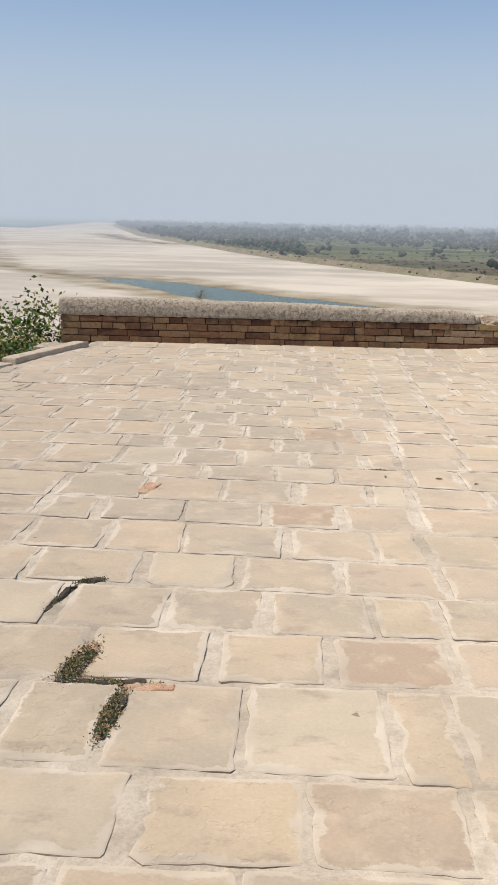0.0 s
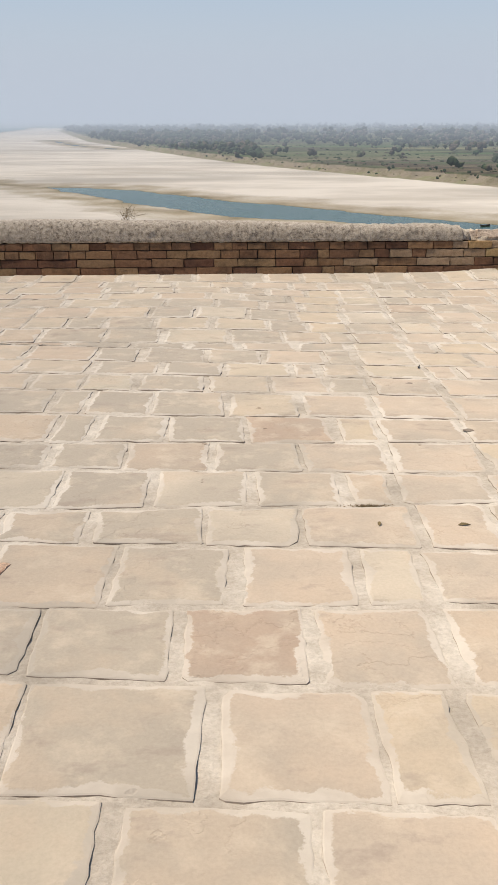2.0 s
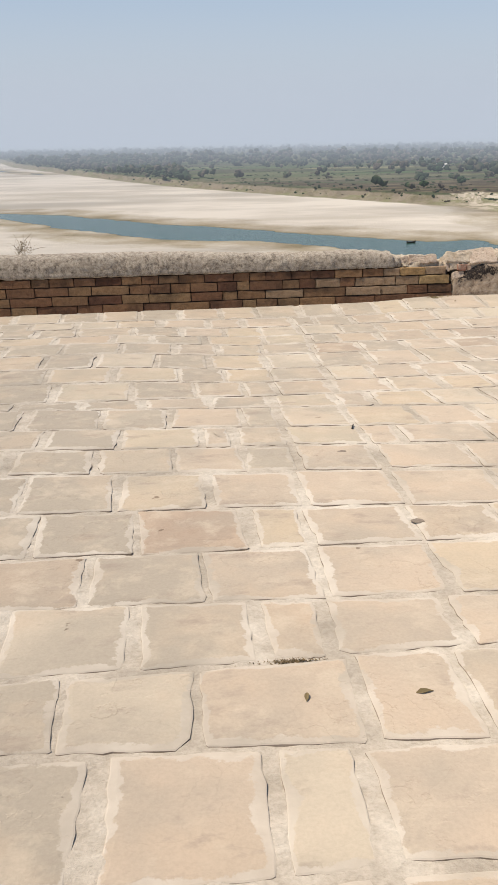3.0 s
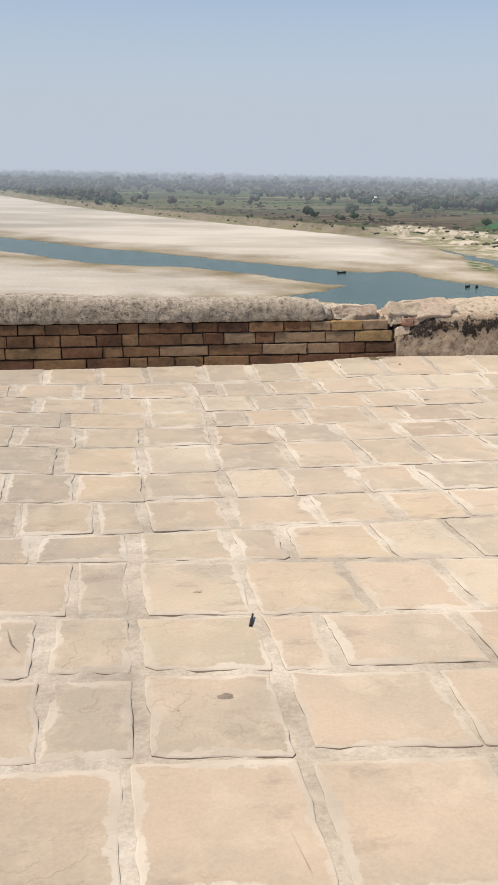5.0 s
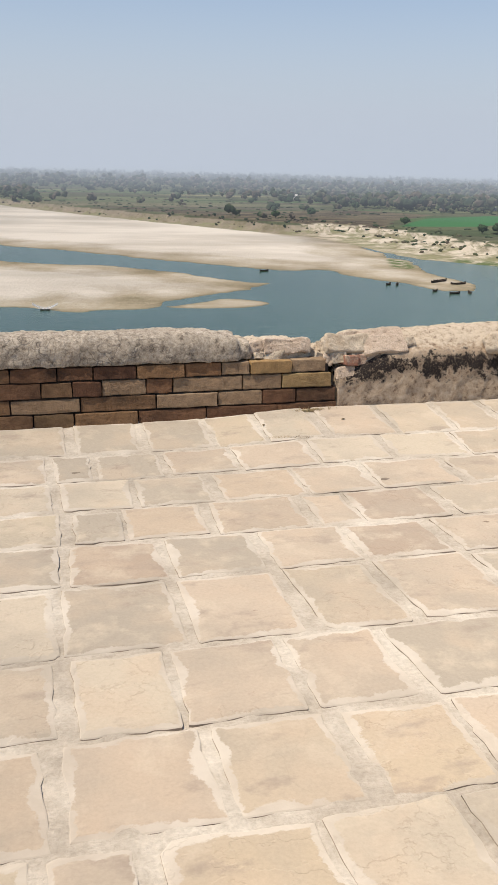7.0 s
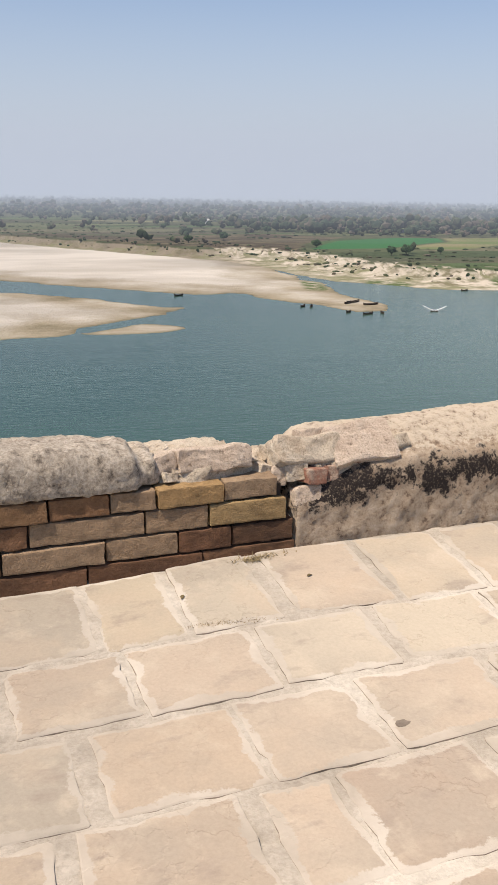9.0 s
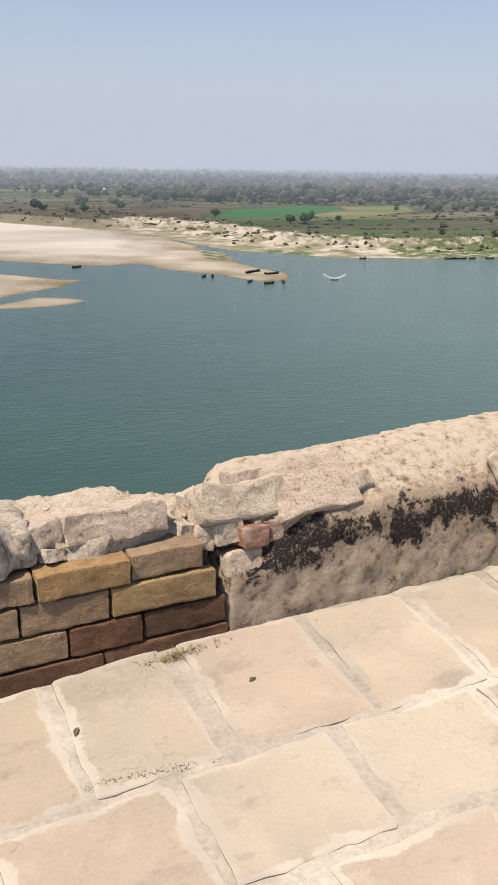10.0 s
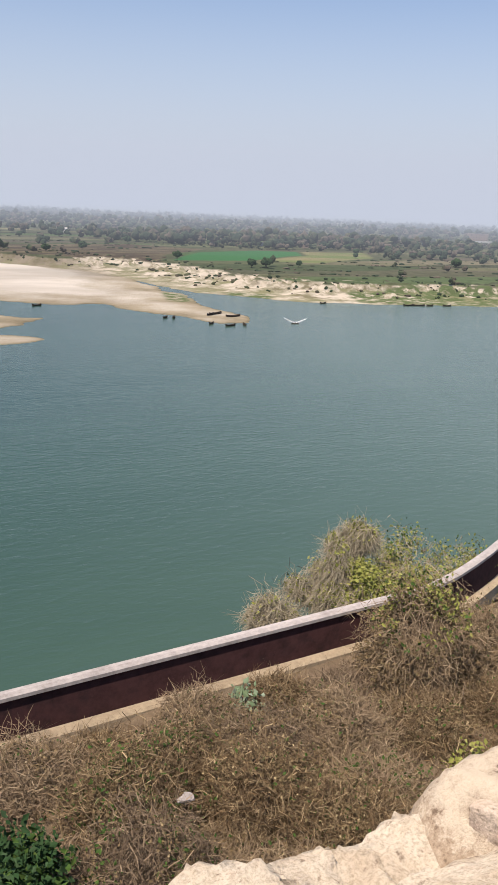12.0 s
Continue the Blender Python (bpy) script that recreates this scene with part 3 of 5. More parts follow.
def ruin_block(x, y, z, sx, sy, sz, mat, rz=0, rx=0, ry=0, seed=1.0, rounding=0.12):
    ob = part("stone", block(sx, sy, sz, 11, min(0.010, 0.09 * min(sx, sy, sz)), rounding, seed, 15.0, warp=1.6), mat, ruin)
    ob.matrix_basis = pose(x, y, z, rx, ry, rz)


ruin_block(4.055, 13.065, 0.082, 0.31, 0.10, 0.20, pink_rubble_mat, 3, -44, -4, 41.0, 0.10)
ruin_block(3.79, 13.09, 0.062, 0.30, 0.18, 0.125, rubble_mat, 5, -30, 3, 42.0, 0.13)
ruin_block(3.90, 13.175, 0.108, 0.20, 0.12, 0.07, pink_rubble_mat, 8, -14, 2, 43.0, 0.08)
ruin_block(3.665, 13.13, 0.050, 0.07, 0.12, 0.08, rubble_mat, 12, -6, 4, 44.0, 0.10)
ruin_block(3.805, 13.01, -0.012, 0.10, 0.10, 0.065, red_stone_mat, 10, -8, 4, 45.0, 0.08)
ruin_block(3.895, 13.02, -0.010, 0.055, 0.08, 0.065, red_stone_mat, -4, 0, 5, 46.0, 0.08)
ruin_block(3.775, 12.995, -0.10, 0.13, 0.07, 0.085, pink_rubble_mat, 1, -14, -6, 47.0, 0.2)
ruin_block(3.735, 13.045, 0.0, 0.10, 0.12, 0.08, rubble_mat, -6, -10, -6, 48.0, 0.1)
ruin_block(3.98, 13.05, -0.018, 0.34, 0.12, 0.11, rubble_mat, 0, -16, -4, 51.0, 0.15)
ruin_block(4.24, 13.07, 0.075, 0.09, 0.12, 0.07, rubble_mat, 10, -30, 0, 50.0, 0.2)
ruin_block(4.93, 12.965, 0.075, 0.26, 0.10, 0.13, rubble_mat, 1, -35, 0, 52.0, 0.3)
chips = random.Random(12)
for k in range(60):
    x = chips.uniform(2.75, 3.68)
    sx = chips.uniform(0.012, 0.045)
    loose_rock("chip", x, wall_y(x) + chips.uniform(0.10, 0.33), 0.088 - 0.06 * float(smooth01((x - 3.35) / 0.3)), sx, sx * chips.uniform(0.7, 1), sx * 0.6, rubble_mat, chips.uniform(0, 180), chips.uniform(-20, 20), 0, 300 + k, 0.7)
for k in range(40):
    x = chips.uniform(3.72, 4.34)
    sx = chips.uniform(0.012, 0.038)
    y, z = wall_y(x) + chips.uniform(0.03, 0.10), 0.012 + 0.05 * (x - 3.75)
    on_ruin("chip", x, y, z + sx * 0.2, sx, sx * chips.uniform(0.7, 1), sx * 0.8, rubble_mat if chips.random() < 0.75 else red_stone_mat, chips.uniform(0, 180), chips.uniform(-20, 20), 0, 200 + k, 0.7)

wall.matrix_world = pose(0.038, 0.03, -0.004)
ruin.matrix_world = pose(0.030, 0.03, -0.012)

# terrace body down to the garden
bm = bmesh.new()
box(bm, -2.62, 12.0, 13.2, 13.36, -7.4, -0.55)
box(bm, -2.62, -2.45, 11.5, 13.2, -7.4, -0.75)
box(bm, -5.3, -5.1, -10, 11.5, -7.4, -1.0)
box(bm, -5.1, -2.62, 11.45, 11.6, -7.4, -1.0)
tagged(link("wall_retaining", bm, brick_mat), "tall sandstone retaining wall below the terrace", "wall", kind="structure")

# kerb along the open side
kerb = tagged(empty("kerb"), "low pale stone kerb along the terrace edge", "kerb", kind="structure")
y = 1.4
while y < 12.4:
    n = min(rnd.uniform(1.9, 2.4), 12.56 - y)
    bm = block(0.20, n - 0.008, 0.34, 12, 0.009, 0.12, rnd.random() * 30, 7.0)
    ob = part("kerb_stone", bm, rubble_mat, kerb)
    drop = float(floor_z(-2.4, y + n)) - float(floor_z(-2.4, y))
    ob.matrix_basis = pose(kerb_x(y + n / 2) - 0.10, y + n / 2, float(floor_z(-2.4, y + n / 2)) - 0.10, math.degrees(math.atan2(drop, n)), 0, -12.4)
    y += n
bm = block(0.55, 0.5, 0.14, 6, 0.01, 0.1, 4.0, 6.0, (-3.02, 12.35, -0.44))
tagged(link("ledge_block", bm, coping_mat), "low worn stone ledge at the terrace corner", "ledge", kind="structure")

# ---- river, banks and plain ----
WATER = -44.0
# emission colour of the sheets that imitate haze
HAZE_GLOW = (0.406, 0.452, 0.522)
MAIN_SAND = ((-260, 760), (-165, 640), (-115, 632), (-68, 603), (-27, 541), (20, 498), (58, 455), (90, 423), (117, 397), (141, 394), (147, 365), (157, 342), (163, 321), (177, 323), (186, 342), (188, 378), (198, 428), (199, 473), (220, 600), (100, 900), (-150, 1600), (-640, 4300), (-1100, 4900), (-2000, 4900), (-700, 2030), (-360, 1000))
ISLAND = ((-260, 780), (-140, 640), (-121, 605), (-66, 522), (-25, 458), (12, 428), (38, 420), (60, 402), (78, 376), (92, 355), (101, 351), (95, 340), (81, 331), (61, 311), (39, 290), (19, 287), (1, 296), (-40, 300), (-400, 280), (-3000, 900), (-3500, 4900), (-2000, 4900), (-700, 2030), (-360, 1000))
STRIP = ((49, 294), (62, 304), (72, 311), (84, 304), (84, 297), (66, 290))
MAINLAND = ((-780, 5200), (-732, 3671), (-319, 1905), (-152, 1390), (-74, 1153), (1, 946), (40, 862), (97, 754), (150, 660), (194, 592), (203, 540), (206, 470), (211, 441), (224, 424), (243, 394), (277, 377), (337, 358), (420, 330), (700, 260), (5200, -300), (5200, 5200))
CROP = ((266, 602), (300, 655), (344, 717), (427, 762), (473, 754), (440, 690), (338, 606))
PALE_CROP = ((338, 606), (440, 690), (473, 754), (560, 760), (500, 660), (380, 575))
BROWN_CROP = ((60, 900), (150, 690), (187, 645), (255, 585), (290, 660), (383, 773), (323, 840), (174, 789))
REEDS = (((190, 442), (200, 440), (188, 398), (176, 400)), ((228, 440), (250, 424), (236, 404), (216, 412)), ((292, 415), (324, 419), (388, 413), (500, 380), (500, 320), (338, 357), (304, 367), (278, 382)))
FAR_POOL = ((-420, 2050), (-300, 1640), (-185, 1425), (-200, 1440), (-290, 1640), (-370, 1850))
FAR_WATER = ((-780, 2650), (-2500, 2650), (-2500, 4900), (-1150, 4900), (-1000, 4300))


def inside_by(px, py, polygon):
    """The distance to a polygon's edge, positive inside."""
    pts = np.array(polygon, float)
    best, inside = np.full(px.shape, 1e9), np.zeros(px.shape, bool)
    for (ax, ay), (bx, by) in zip(pts, np.roll(pts, -1, 0)):
        dx, dy = bx - ax, by - ay
        t = np.clip(((px - ax) * dx + (py - ay) * dy) / (dx * dx + dy * dy), 0, 1)
        best = np.minimum(best, np.hypot(px - ax - t * dx, py - ay - t * dy))
        cross = (ay > py) != (by > py)
        with np.errstate(divide="ignore", invalid="ignore"):
            inside ^= cross & (px < (by - ay and (bx - ax) * (py - ay) / (by - ay)) + ax)
    return np.where(inside, best, -best)


def waves(x, y, size, seed):
    """Cheap smooth unevenness about `size` metres across, within -1 to 1."""
    r = np.random.RandomState(seed)
    out = 0.0
    for _ in range(7):
        a, k, p = r.uniform(0, 6.283), r.uniform(0.6, 1.8) * 6.283 / size, r.uniform(0, 6.283)
        out = out + np.sin((x * np.cos(a) + y * np.sin(a)) * k + p + 1.3 * np.sin((x * np.sin(a) - y * np.cos(a)) * k * 0.7 + p))
    return out / 4.2


def land_height(x, y):
    wob = 3.0 * waves(x, y, 60, 1) + 1.2 * waves(x, y, 17, 2)
    sand = np.maximum(np.maximum(inside_by(x, y, MAIN_SAND), inside_by(x, y, ISLAND)), inside_by(x, y, STRIP)) + wob
    sand = np.minimum(sand, -np.maximum(inside_by(x, y, FAR_POOL), inside_by(x, y, FAR_WATER)) + wob)
    z = WATER - 1.6 + 1.75 * smooth01((sand + 21) / 26) + 0.5 * smooth01((sand - 4) / 70) + 0.12 * waves(x, y, 45, 3) * (sand > 0)
    d = inside_by(x, y, MAINLAND) + 2.0 * waves(x, y, 30, 4)
    wide = 1 + 2.4 * smooth01((x - 185) / 50)
    gully = 9 * waves(x, y, 34, 5) + 4 * waves(x, y, 11, 6)
    bank = 0.6 * smooth01((d + 2) / 5) + 2.0 * smooth01((d - 5 * wide) / (9 * wide) + 0.035 * gully) + 4.6 * smooth01((d - 13 * wide + gully * (0.5 + 0.45 * wide)) / (9 * wide))
    plain = 0.5 * waves(x, y, 240, 7) * smooth01((d - 60) / 80)
    return np.maximum(z, np.where(d > -6, WATER - 0.3 + bank + plain, -99)), sand, d


def ground_sheet():
    """One sheet of land and river bed, fine where it lies in view and coarse elsewhere, out past the horizon."""
    az = np.radians(np.r_[np.arange(-180, -24, 6.0), np.arange(-24, 52, 0.16), np.arange(52, 181, 6.0)])
    rad = np.r_[60, 120, 180, 220, np.exp(np.arange(math.log(250), math.log(1300), 0.0055)), np.exp(np.arange(math.log(1300), math.log(4950), 0.02)), 4950]
    ga, gr = np.meshgrid(az, rad)
    x, y = gr * np.sin(ga), gr * np.cos(ga)
    z, sand, d = land_height(x.ravel(), y.ravel())
    behind = (np.abs(ga) > radians(60)).ravel()
    z = np.where(behind, np.where(gr.ravel() < 130, -12, -44.5), z)
    n, m = len(az), len(rad)
    i = np.arange((m - 1) * (n - 1))
    a = i // (n - 1) * n + i % (n - 1)
    faces = np.stack([a, a + 1, a + n + 1, a + n], 1)[:, ::-1]
    me = bpy.data.meshes.new("ground")
    me.from_pydata(np.stack([x.ravel(), y.ravel(), z], 1).tolist(), [], faces.tolist())
    me.polygons.foreach_set("use_smooth", [True] * len(me.polygons))
    px, py = x.ravel(), y.ravel()
    for key, values in (("land", smooth01((d + 1) / 4)), ("depth", d), ("crop", smooth01(inside_by(px, py, CROP) / 4)), ("pale_crop", smooth01(inside_by(px, py, PALE_CROP) / 6)), ("brown_crop", smooth01(inside_by(px, py, BROWN_CROP) / 6)), ("cliff", smooth01((px - 185) / 40)), ("reeds", smooth01(0.5 + np.max([inside_by(px, py, g) for g in REEDS], 0) / 5)), ("sand", sand)):
        me.attributes.new(key, "FLOAT", "POINT").data.foreach_set("value", np.asarray(values, np.float32))
    return me


def ground_material():
    m, nt, b = material("river_plain", 1.0, 0.05)

    def attribute(key):
        a = nt.nodes.new("ShaderNodeAttribute")
        a.attribute_name = key
        return a.outputs["Fac"]

    pos = nt.nodes.new("ShaderNodeNewGeometry")
    sep = nt.nodes.new("ShaderNodeSeparateXYZ")
    nt.links.new(pos.outputs["Position"], sep.inputs[0])
    nrm = nt.nodes.new("ShaderNodeSeparateXYZ")
    nt.links.new(pos.outputs["True Normal"], nrm.inputs[0])
    streak = noise_tex(nt, 0.013, 6, 0.62, stretch=(0.7, 1.5, 1))
    fine = noise_tex(nt, 0.25, 5, 0.65)
    sand = mix(nt, ramp(nt, streak, [(0.42, (0, 0, 0)), (0.62, (1, 1, 1))]), (0.60, 0.53, 0.44), (0.46, 0.40, 0.325))
    sand = mix(nt, ramp(nt, noise_tex(nt, 0.006, 3, 0.5, stretch=(0.6, 1.6, 1)), [(0.54, (0, 0, 0)), (0.68, (0.8, 0.8, 0.8))]), sand, (0.36, 0.32, 0.265))
    wet = ramp(nt, math_node(nt, "ADD", math_node(nt, "MULTIPLY", math_node(nt, "SUBTRACT", sep.outputs["Z"], WATER), 1.0), math_node(nt, "MULTIPLY", math_node(nt, "SUBTRACT", fine, 0.5), 0.25)), [(0.0, (0.34, 0.32, 0.24)), (0.12, (0.56, 0.52, 0.42)), (0.42, (1, 1, 1))])
    sand = mix(nt, 1.0, sand, wet, "MULTIPLY")
    soil = mix(nt, ramp(nt, noise_tex(nt, 0.09, 5, 0.65), [(0.46, (0, 0, 0)), (0.62, (1, 1, 1))]), mix(nt, attribute("cliff"), (0.27, 0.22, 0.155), (0.56, 0.475, 0.365)), (0.20, 0.17, 0.10))
    # strips of fields, and scrub between them
    turned = nt.nodes.new("ShaderNodeMapping")
    turned.inputs["Rotation"].default_value = (0, 0, radians(28))
    turned.inputs["Scale"].default_value = (0.0045, 0.024, 0.0)
    nt.links.new(pos.outputs["Position"], turned.inputs[0])
    plots = nt.nodes.new("ShaderNodeTexVoronoi")
    plots.distance = "CHEBYCHEV"
    plots.inputs["Scale"].default_value = 1.0
    plots.inputs["Randomness"].default_value = 0.55
    nt.links.new(turned.outputs[0], plots.inputs["Vector"])
    psep = nt.nodes.new("ShaderNodeSeparateColor")
    nt.links.new(plots.outputs["Color"], psep.inputs[0])
    field = ramp(nt, psep.outputs[0], [(0.0, (0.055, 0.055, 0.035)), (0.2, (0.085, 0.095, 0.05)), (0.38, (0.11, 0.095, 0.07)), (0.52, (0.06, 0.085, 0.04)), (0.66, (0.10, 0.11, 0.06)), (0.8, (0.17, 0.15, 0.10)), (0.92, (0.07, 0.11, 0.045)), (1.0, (0.25, 0.22, 0.14))])
    field = mix(nt, 1.0, field, (1.08, 1.08, 1.06), "MULTIPLY")
    field = mix(nt, attribute("brown_crop"), field, mix(nt, ramp(nt, noise_tex(nt, 0.03, 3, 0.5, stretch=(0.6, 3.0, 1)), [(0.45, (0, 0, 0)), (0.55, (1, 1, 1))]), (0.085, 0.066, 0.048), (0.15, 0.125, 0.08)))
    field = mix(nt, 0.75, field, ramp(nt, noise_tex(nt, 0.12, 5, 0.7), [(0.3, (0.45, 0.5, 0.42)), (0.65, (1.1, 1.05, 1.0))]), "MULTIPLY")
    field = mix(nt, attribute("crop"), field, mix(nt, fine, (0.035, 0.12, 0.045), (0.055, 0.15, 0.05)))
    field = mix(nt, attribute("pale_crop"), field, mix(nt, ramp(nt, streak, [(0.4, (0, 0, 0)), (0.6, (1, 1, 1))]), (0.13, 0.16, 0.06), (0.22, 0.19, 0.10)))
    top = ramp(nt, math_node(nt, "ADD", sep.outputs["Z"], math_node(nt, "MULTIPLY", fine, 1.2)), [(0.0, (0, 0, 0)), (1.0, (1, 1, 1))])
    high = math_node(nt, "MULTIPLY", math_node(nt, "ADD", sep.outputs["Z"], 38.9), 1.1, clamp=True)
    scrub = ramp(nt, noise_tex(nt, 0.035, 5, 0.7), [(0.44, (0, 0, 0)), (0.58, (1, 1, 1))])
    low = mix(nt, scrub, soil, mix(nt, fine, (0.16, 0.17, 0.07), (0.28, 0.24, 0.15)))
    steep = ramp(nt, nrm.outputs["Z"], [(0.80, (1, 1, 1)), (0.95, (0, 0, 0))])
    low = mix(nt, steep, low, soil)
    land = mix(nt, high, low, field)
    c = mix(nt, attribute("land"), sand, land)
    c = mix(nt, math_node(nt, "MULTIPLY", attribute("reeds"), ramp(nt, noise_tex(nt, 0.16, 5, 0.65), [(0.40, (0, 0, 0)), (0.52, (1, 1, 1))])), c, mix(nt, fine, (0.06, 0.10, 0.03), (0.15, 0.16, 0.075)))
    nt.links.new(c, b.inputs["Base Color"])
    bump(nt, b, math_node(nt, "ADD", fine, noise_tex(nt, 0.7, 3, 0.6)), 0.6, 1.2)
    return m


ground = new("ground", ground_sheet())
ground.data.materials.append(ground_material())
tagged(ground, "pale river sandbanks and hazy farmland plain", "ground", kind="structure")


def water_material():
    m, nt, b = material("river_water", 0.22, 0.5)
    pos = nt.nodes.new("ShaderNodeNewGeometry").outputs["Position"]
    drift = noise_tex(nt, 0.012, 4, 0.6, stretch=(0.6, 1.8, 1))
    c = ramp(nt, drift, [(0.35, (0.029, 0.066, 0.044)), (0.65, (0.040, 0.082, 0.055))])
    # brighter glare on the right-hand water, painted in as a paler base colour
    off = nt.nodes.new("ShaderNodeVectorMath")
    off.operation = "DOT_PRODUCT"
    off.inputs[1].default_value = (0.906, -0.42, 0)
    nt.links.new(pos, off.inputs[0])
    painted_glare = ramp(nt, math_node(nt, "ADD", math_node(nt, "MULTIPLY", off.outputs["Value"], 0.0075), 0.34), [(0.0, (0, 0, 0)), (0.80, (1, 1, 1))])
    c = mix(nt, painted_glare, c, mix(nt, drift, (0.075, 0.118, 0.084), (0.095, 0.140, 0.100)))
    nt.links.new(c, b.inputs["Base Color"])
    b.inputs["IOR"].default_value = 1.33
    h = math_node(nt, "ADD", noise_tex(nt, 0.55, 3, 0.6, stretch=(0.7, 1.5, 1)), math_node(nt, "MULTIPLY", noise_tex(nt, 0.11, 2, 0.5, stretch=(0.8, 1.3, 1)), 0.7))
    bump(nt, b, h, 0.22, 0.6)
    return m


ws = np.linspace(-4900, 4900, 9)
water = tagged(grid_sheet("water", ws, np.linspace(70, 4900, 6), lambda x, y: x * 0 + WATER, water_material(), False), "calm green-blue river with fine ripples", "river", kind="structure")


# ---- painted haze over the plain: thin upright glowing veils, denser towards eye level ----
def haze_glow_material(name, most, fade_top):
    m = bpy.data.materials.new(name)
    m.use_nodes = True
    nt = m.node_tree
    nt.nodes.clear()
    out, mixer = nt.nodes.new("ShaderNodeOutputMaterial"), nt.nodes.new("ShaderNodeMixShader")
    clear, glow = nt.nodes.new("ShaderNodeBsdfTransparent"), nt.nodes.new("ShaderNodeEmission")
    glow.inputs["Color"].default_value, glow.inputs["Strength"].default_value = (*HAZE_GLOW, 1), 1.0
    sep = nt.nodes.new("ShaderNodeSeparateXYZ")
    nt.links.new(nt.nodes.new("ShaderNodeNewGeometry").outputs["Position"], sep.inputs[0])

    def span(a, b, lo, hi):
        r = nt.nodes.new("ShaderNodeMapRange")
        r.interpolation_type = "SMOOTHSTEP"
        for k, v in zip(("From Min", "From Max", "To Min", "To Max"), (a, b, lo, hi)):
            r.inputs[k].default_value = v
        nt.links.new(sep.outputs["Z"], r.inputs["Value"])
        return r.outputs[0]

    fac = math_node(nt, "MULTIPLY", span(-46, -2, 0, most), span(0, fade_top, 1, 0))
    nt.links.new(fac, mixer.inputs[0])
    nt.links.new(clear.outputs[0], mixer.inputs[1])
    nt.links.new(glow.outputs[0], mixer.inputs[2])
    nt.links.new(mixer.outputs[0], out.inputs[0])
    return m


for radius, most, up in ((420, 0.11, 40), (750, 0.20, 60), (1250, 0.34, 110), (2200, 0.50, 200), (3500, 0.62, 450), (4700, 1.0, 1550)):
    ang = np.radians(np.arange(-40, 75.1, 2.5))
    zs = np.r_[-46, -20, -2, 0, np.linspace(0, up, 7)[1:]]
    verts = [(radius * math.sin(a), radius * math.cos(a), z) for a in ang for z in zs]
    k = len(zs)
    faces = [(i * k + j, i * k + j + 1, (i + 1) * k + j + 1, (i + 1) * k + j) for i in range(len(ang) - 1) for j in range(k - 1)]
    veil = from_arrays("backdrop", verts, faces, haze_glow_material("haze", most, up), True)
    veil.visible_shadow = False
    tagged(veil, "glowing see-through sheet painting pale blue-grey haze over the far plain", "haze", kind="structure")


# ---- far vegetation ----
def leaf_material(name, tones, rough=0.9, island=True):
    m, nt, b = material(name, rough, 0.15)
    src = nt.nodes.new("ShaderNodeNewGeometry").outputs["Random Per Island"] if island else nt.nodes.new("ShaderNodeObjectInfo").outputs["Random"]
    c = ramp(nt, src, [(i / (len(tones) - 1), t) for i, t in enumerate(tones)])
    nt.links.new(c, b.inputs["Base Color"])
    return m




def woods_material():
    """Tone drifts from tree to tree: dark green, olive, and the grey-brown of bare crowns."""
    m, nt, b = material("far_foliage", 0.9, 0.15)
    c = ramp(nt, noise_tex(nt, 0.055, 2, 0.5), [(0.30, (0.028, 0.045, 0.024)), (0.45, (0.045, 0.065, 0.03)), (0.54, (0.085, 0.09, 0.045)), (0.60, (0.12, 0.095, 0.066)), (0.72, (0.15, 0.12, 0.09))])
    pick = nt.nodes.new("ShaderNodeNewGeometry").outputs["Random Per Island"]
    c = mix(nt, 1.0, c, ramp(nt, pick, [(0.0, (0.75, 0.75, 0.75)), (1.0, (1.25, 1.25, 1.25))]), "MULTIPLY")
    nt.links.new(c, b.inputs["Base Color"])
    return m


far_leaf_mat = woods_material()
dark_leaf_mat = leaf_material("dark_foliage", [(0.025, 0.05, 0.02), (0.05, 0.085, 0.03), (0.035, 0.06, 0.025)])
bark_mat = stone_material("bark", [(0.12, 0.09, 0.065), (0.15, 0.11, 0.08)], 30, (0.06, 0.05, 0.04), 0.5, 0.01)


def ico(sub):
    t = bmesh.new()
    bmesh.ops.create_icosphere(t, subdivisions=sub, radius=1.0)
    v = np.array([p.co for p in t.verts])
    t.verts.index_update()
    q = np.array([[p.index for p in face.verts] for face in t.faces])
    t.free()
    return v, q


ICO1, ICO2 = ico(1), ico(2)


def clumps(centres, radii, r, shape=ICO1, uneven=0.35):
    """Many uneven leafy clumps as vertex and face arrays."""
    v, q = shape
    n = len(centres)
    spread_r = r.uniform(1 - uneven, 1 + uneven, (n, len(v), 1))
    verts = centres[:, None, :] + v[None] * spread_r * radii[:, None, :]
    faces = q[None] + (np.arange(n) * len(v))[:, None, None]
    return verts.reshape(-1, 3), faces.reshape(-1, 3)


def ground_at(x, y):
    return land_height(np.asarray(x, float), np.asarray(y, float))[0]


r = np.random.RandomState(8)
N = 21000
ang, dist = np.radians(r.uniform(-16, 50, N)), np.exp(r.uniform(math.log(420), math.log(4600), N))
tx, ty = dist * np.sin(ang), dist * np.cos(ang)
gz, _, depth = land_height(tx, ty)
belt = waves(tx * 0.35, ty * 1.5, 260, 21) + 0.6 * waves(tx, ty, 90, 22)
village = np.exp(-((tx - 520) / 300) ** 2 - ((ty - 900) / 120) ** 2)
left_belt = (tx < 60) * np.exp(-np.maximum(depth - 10, 0) / 260)
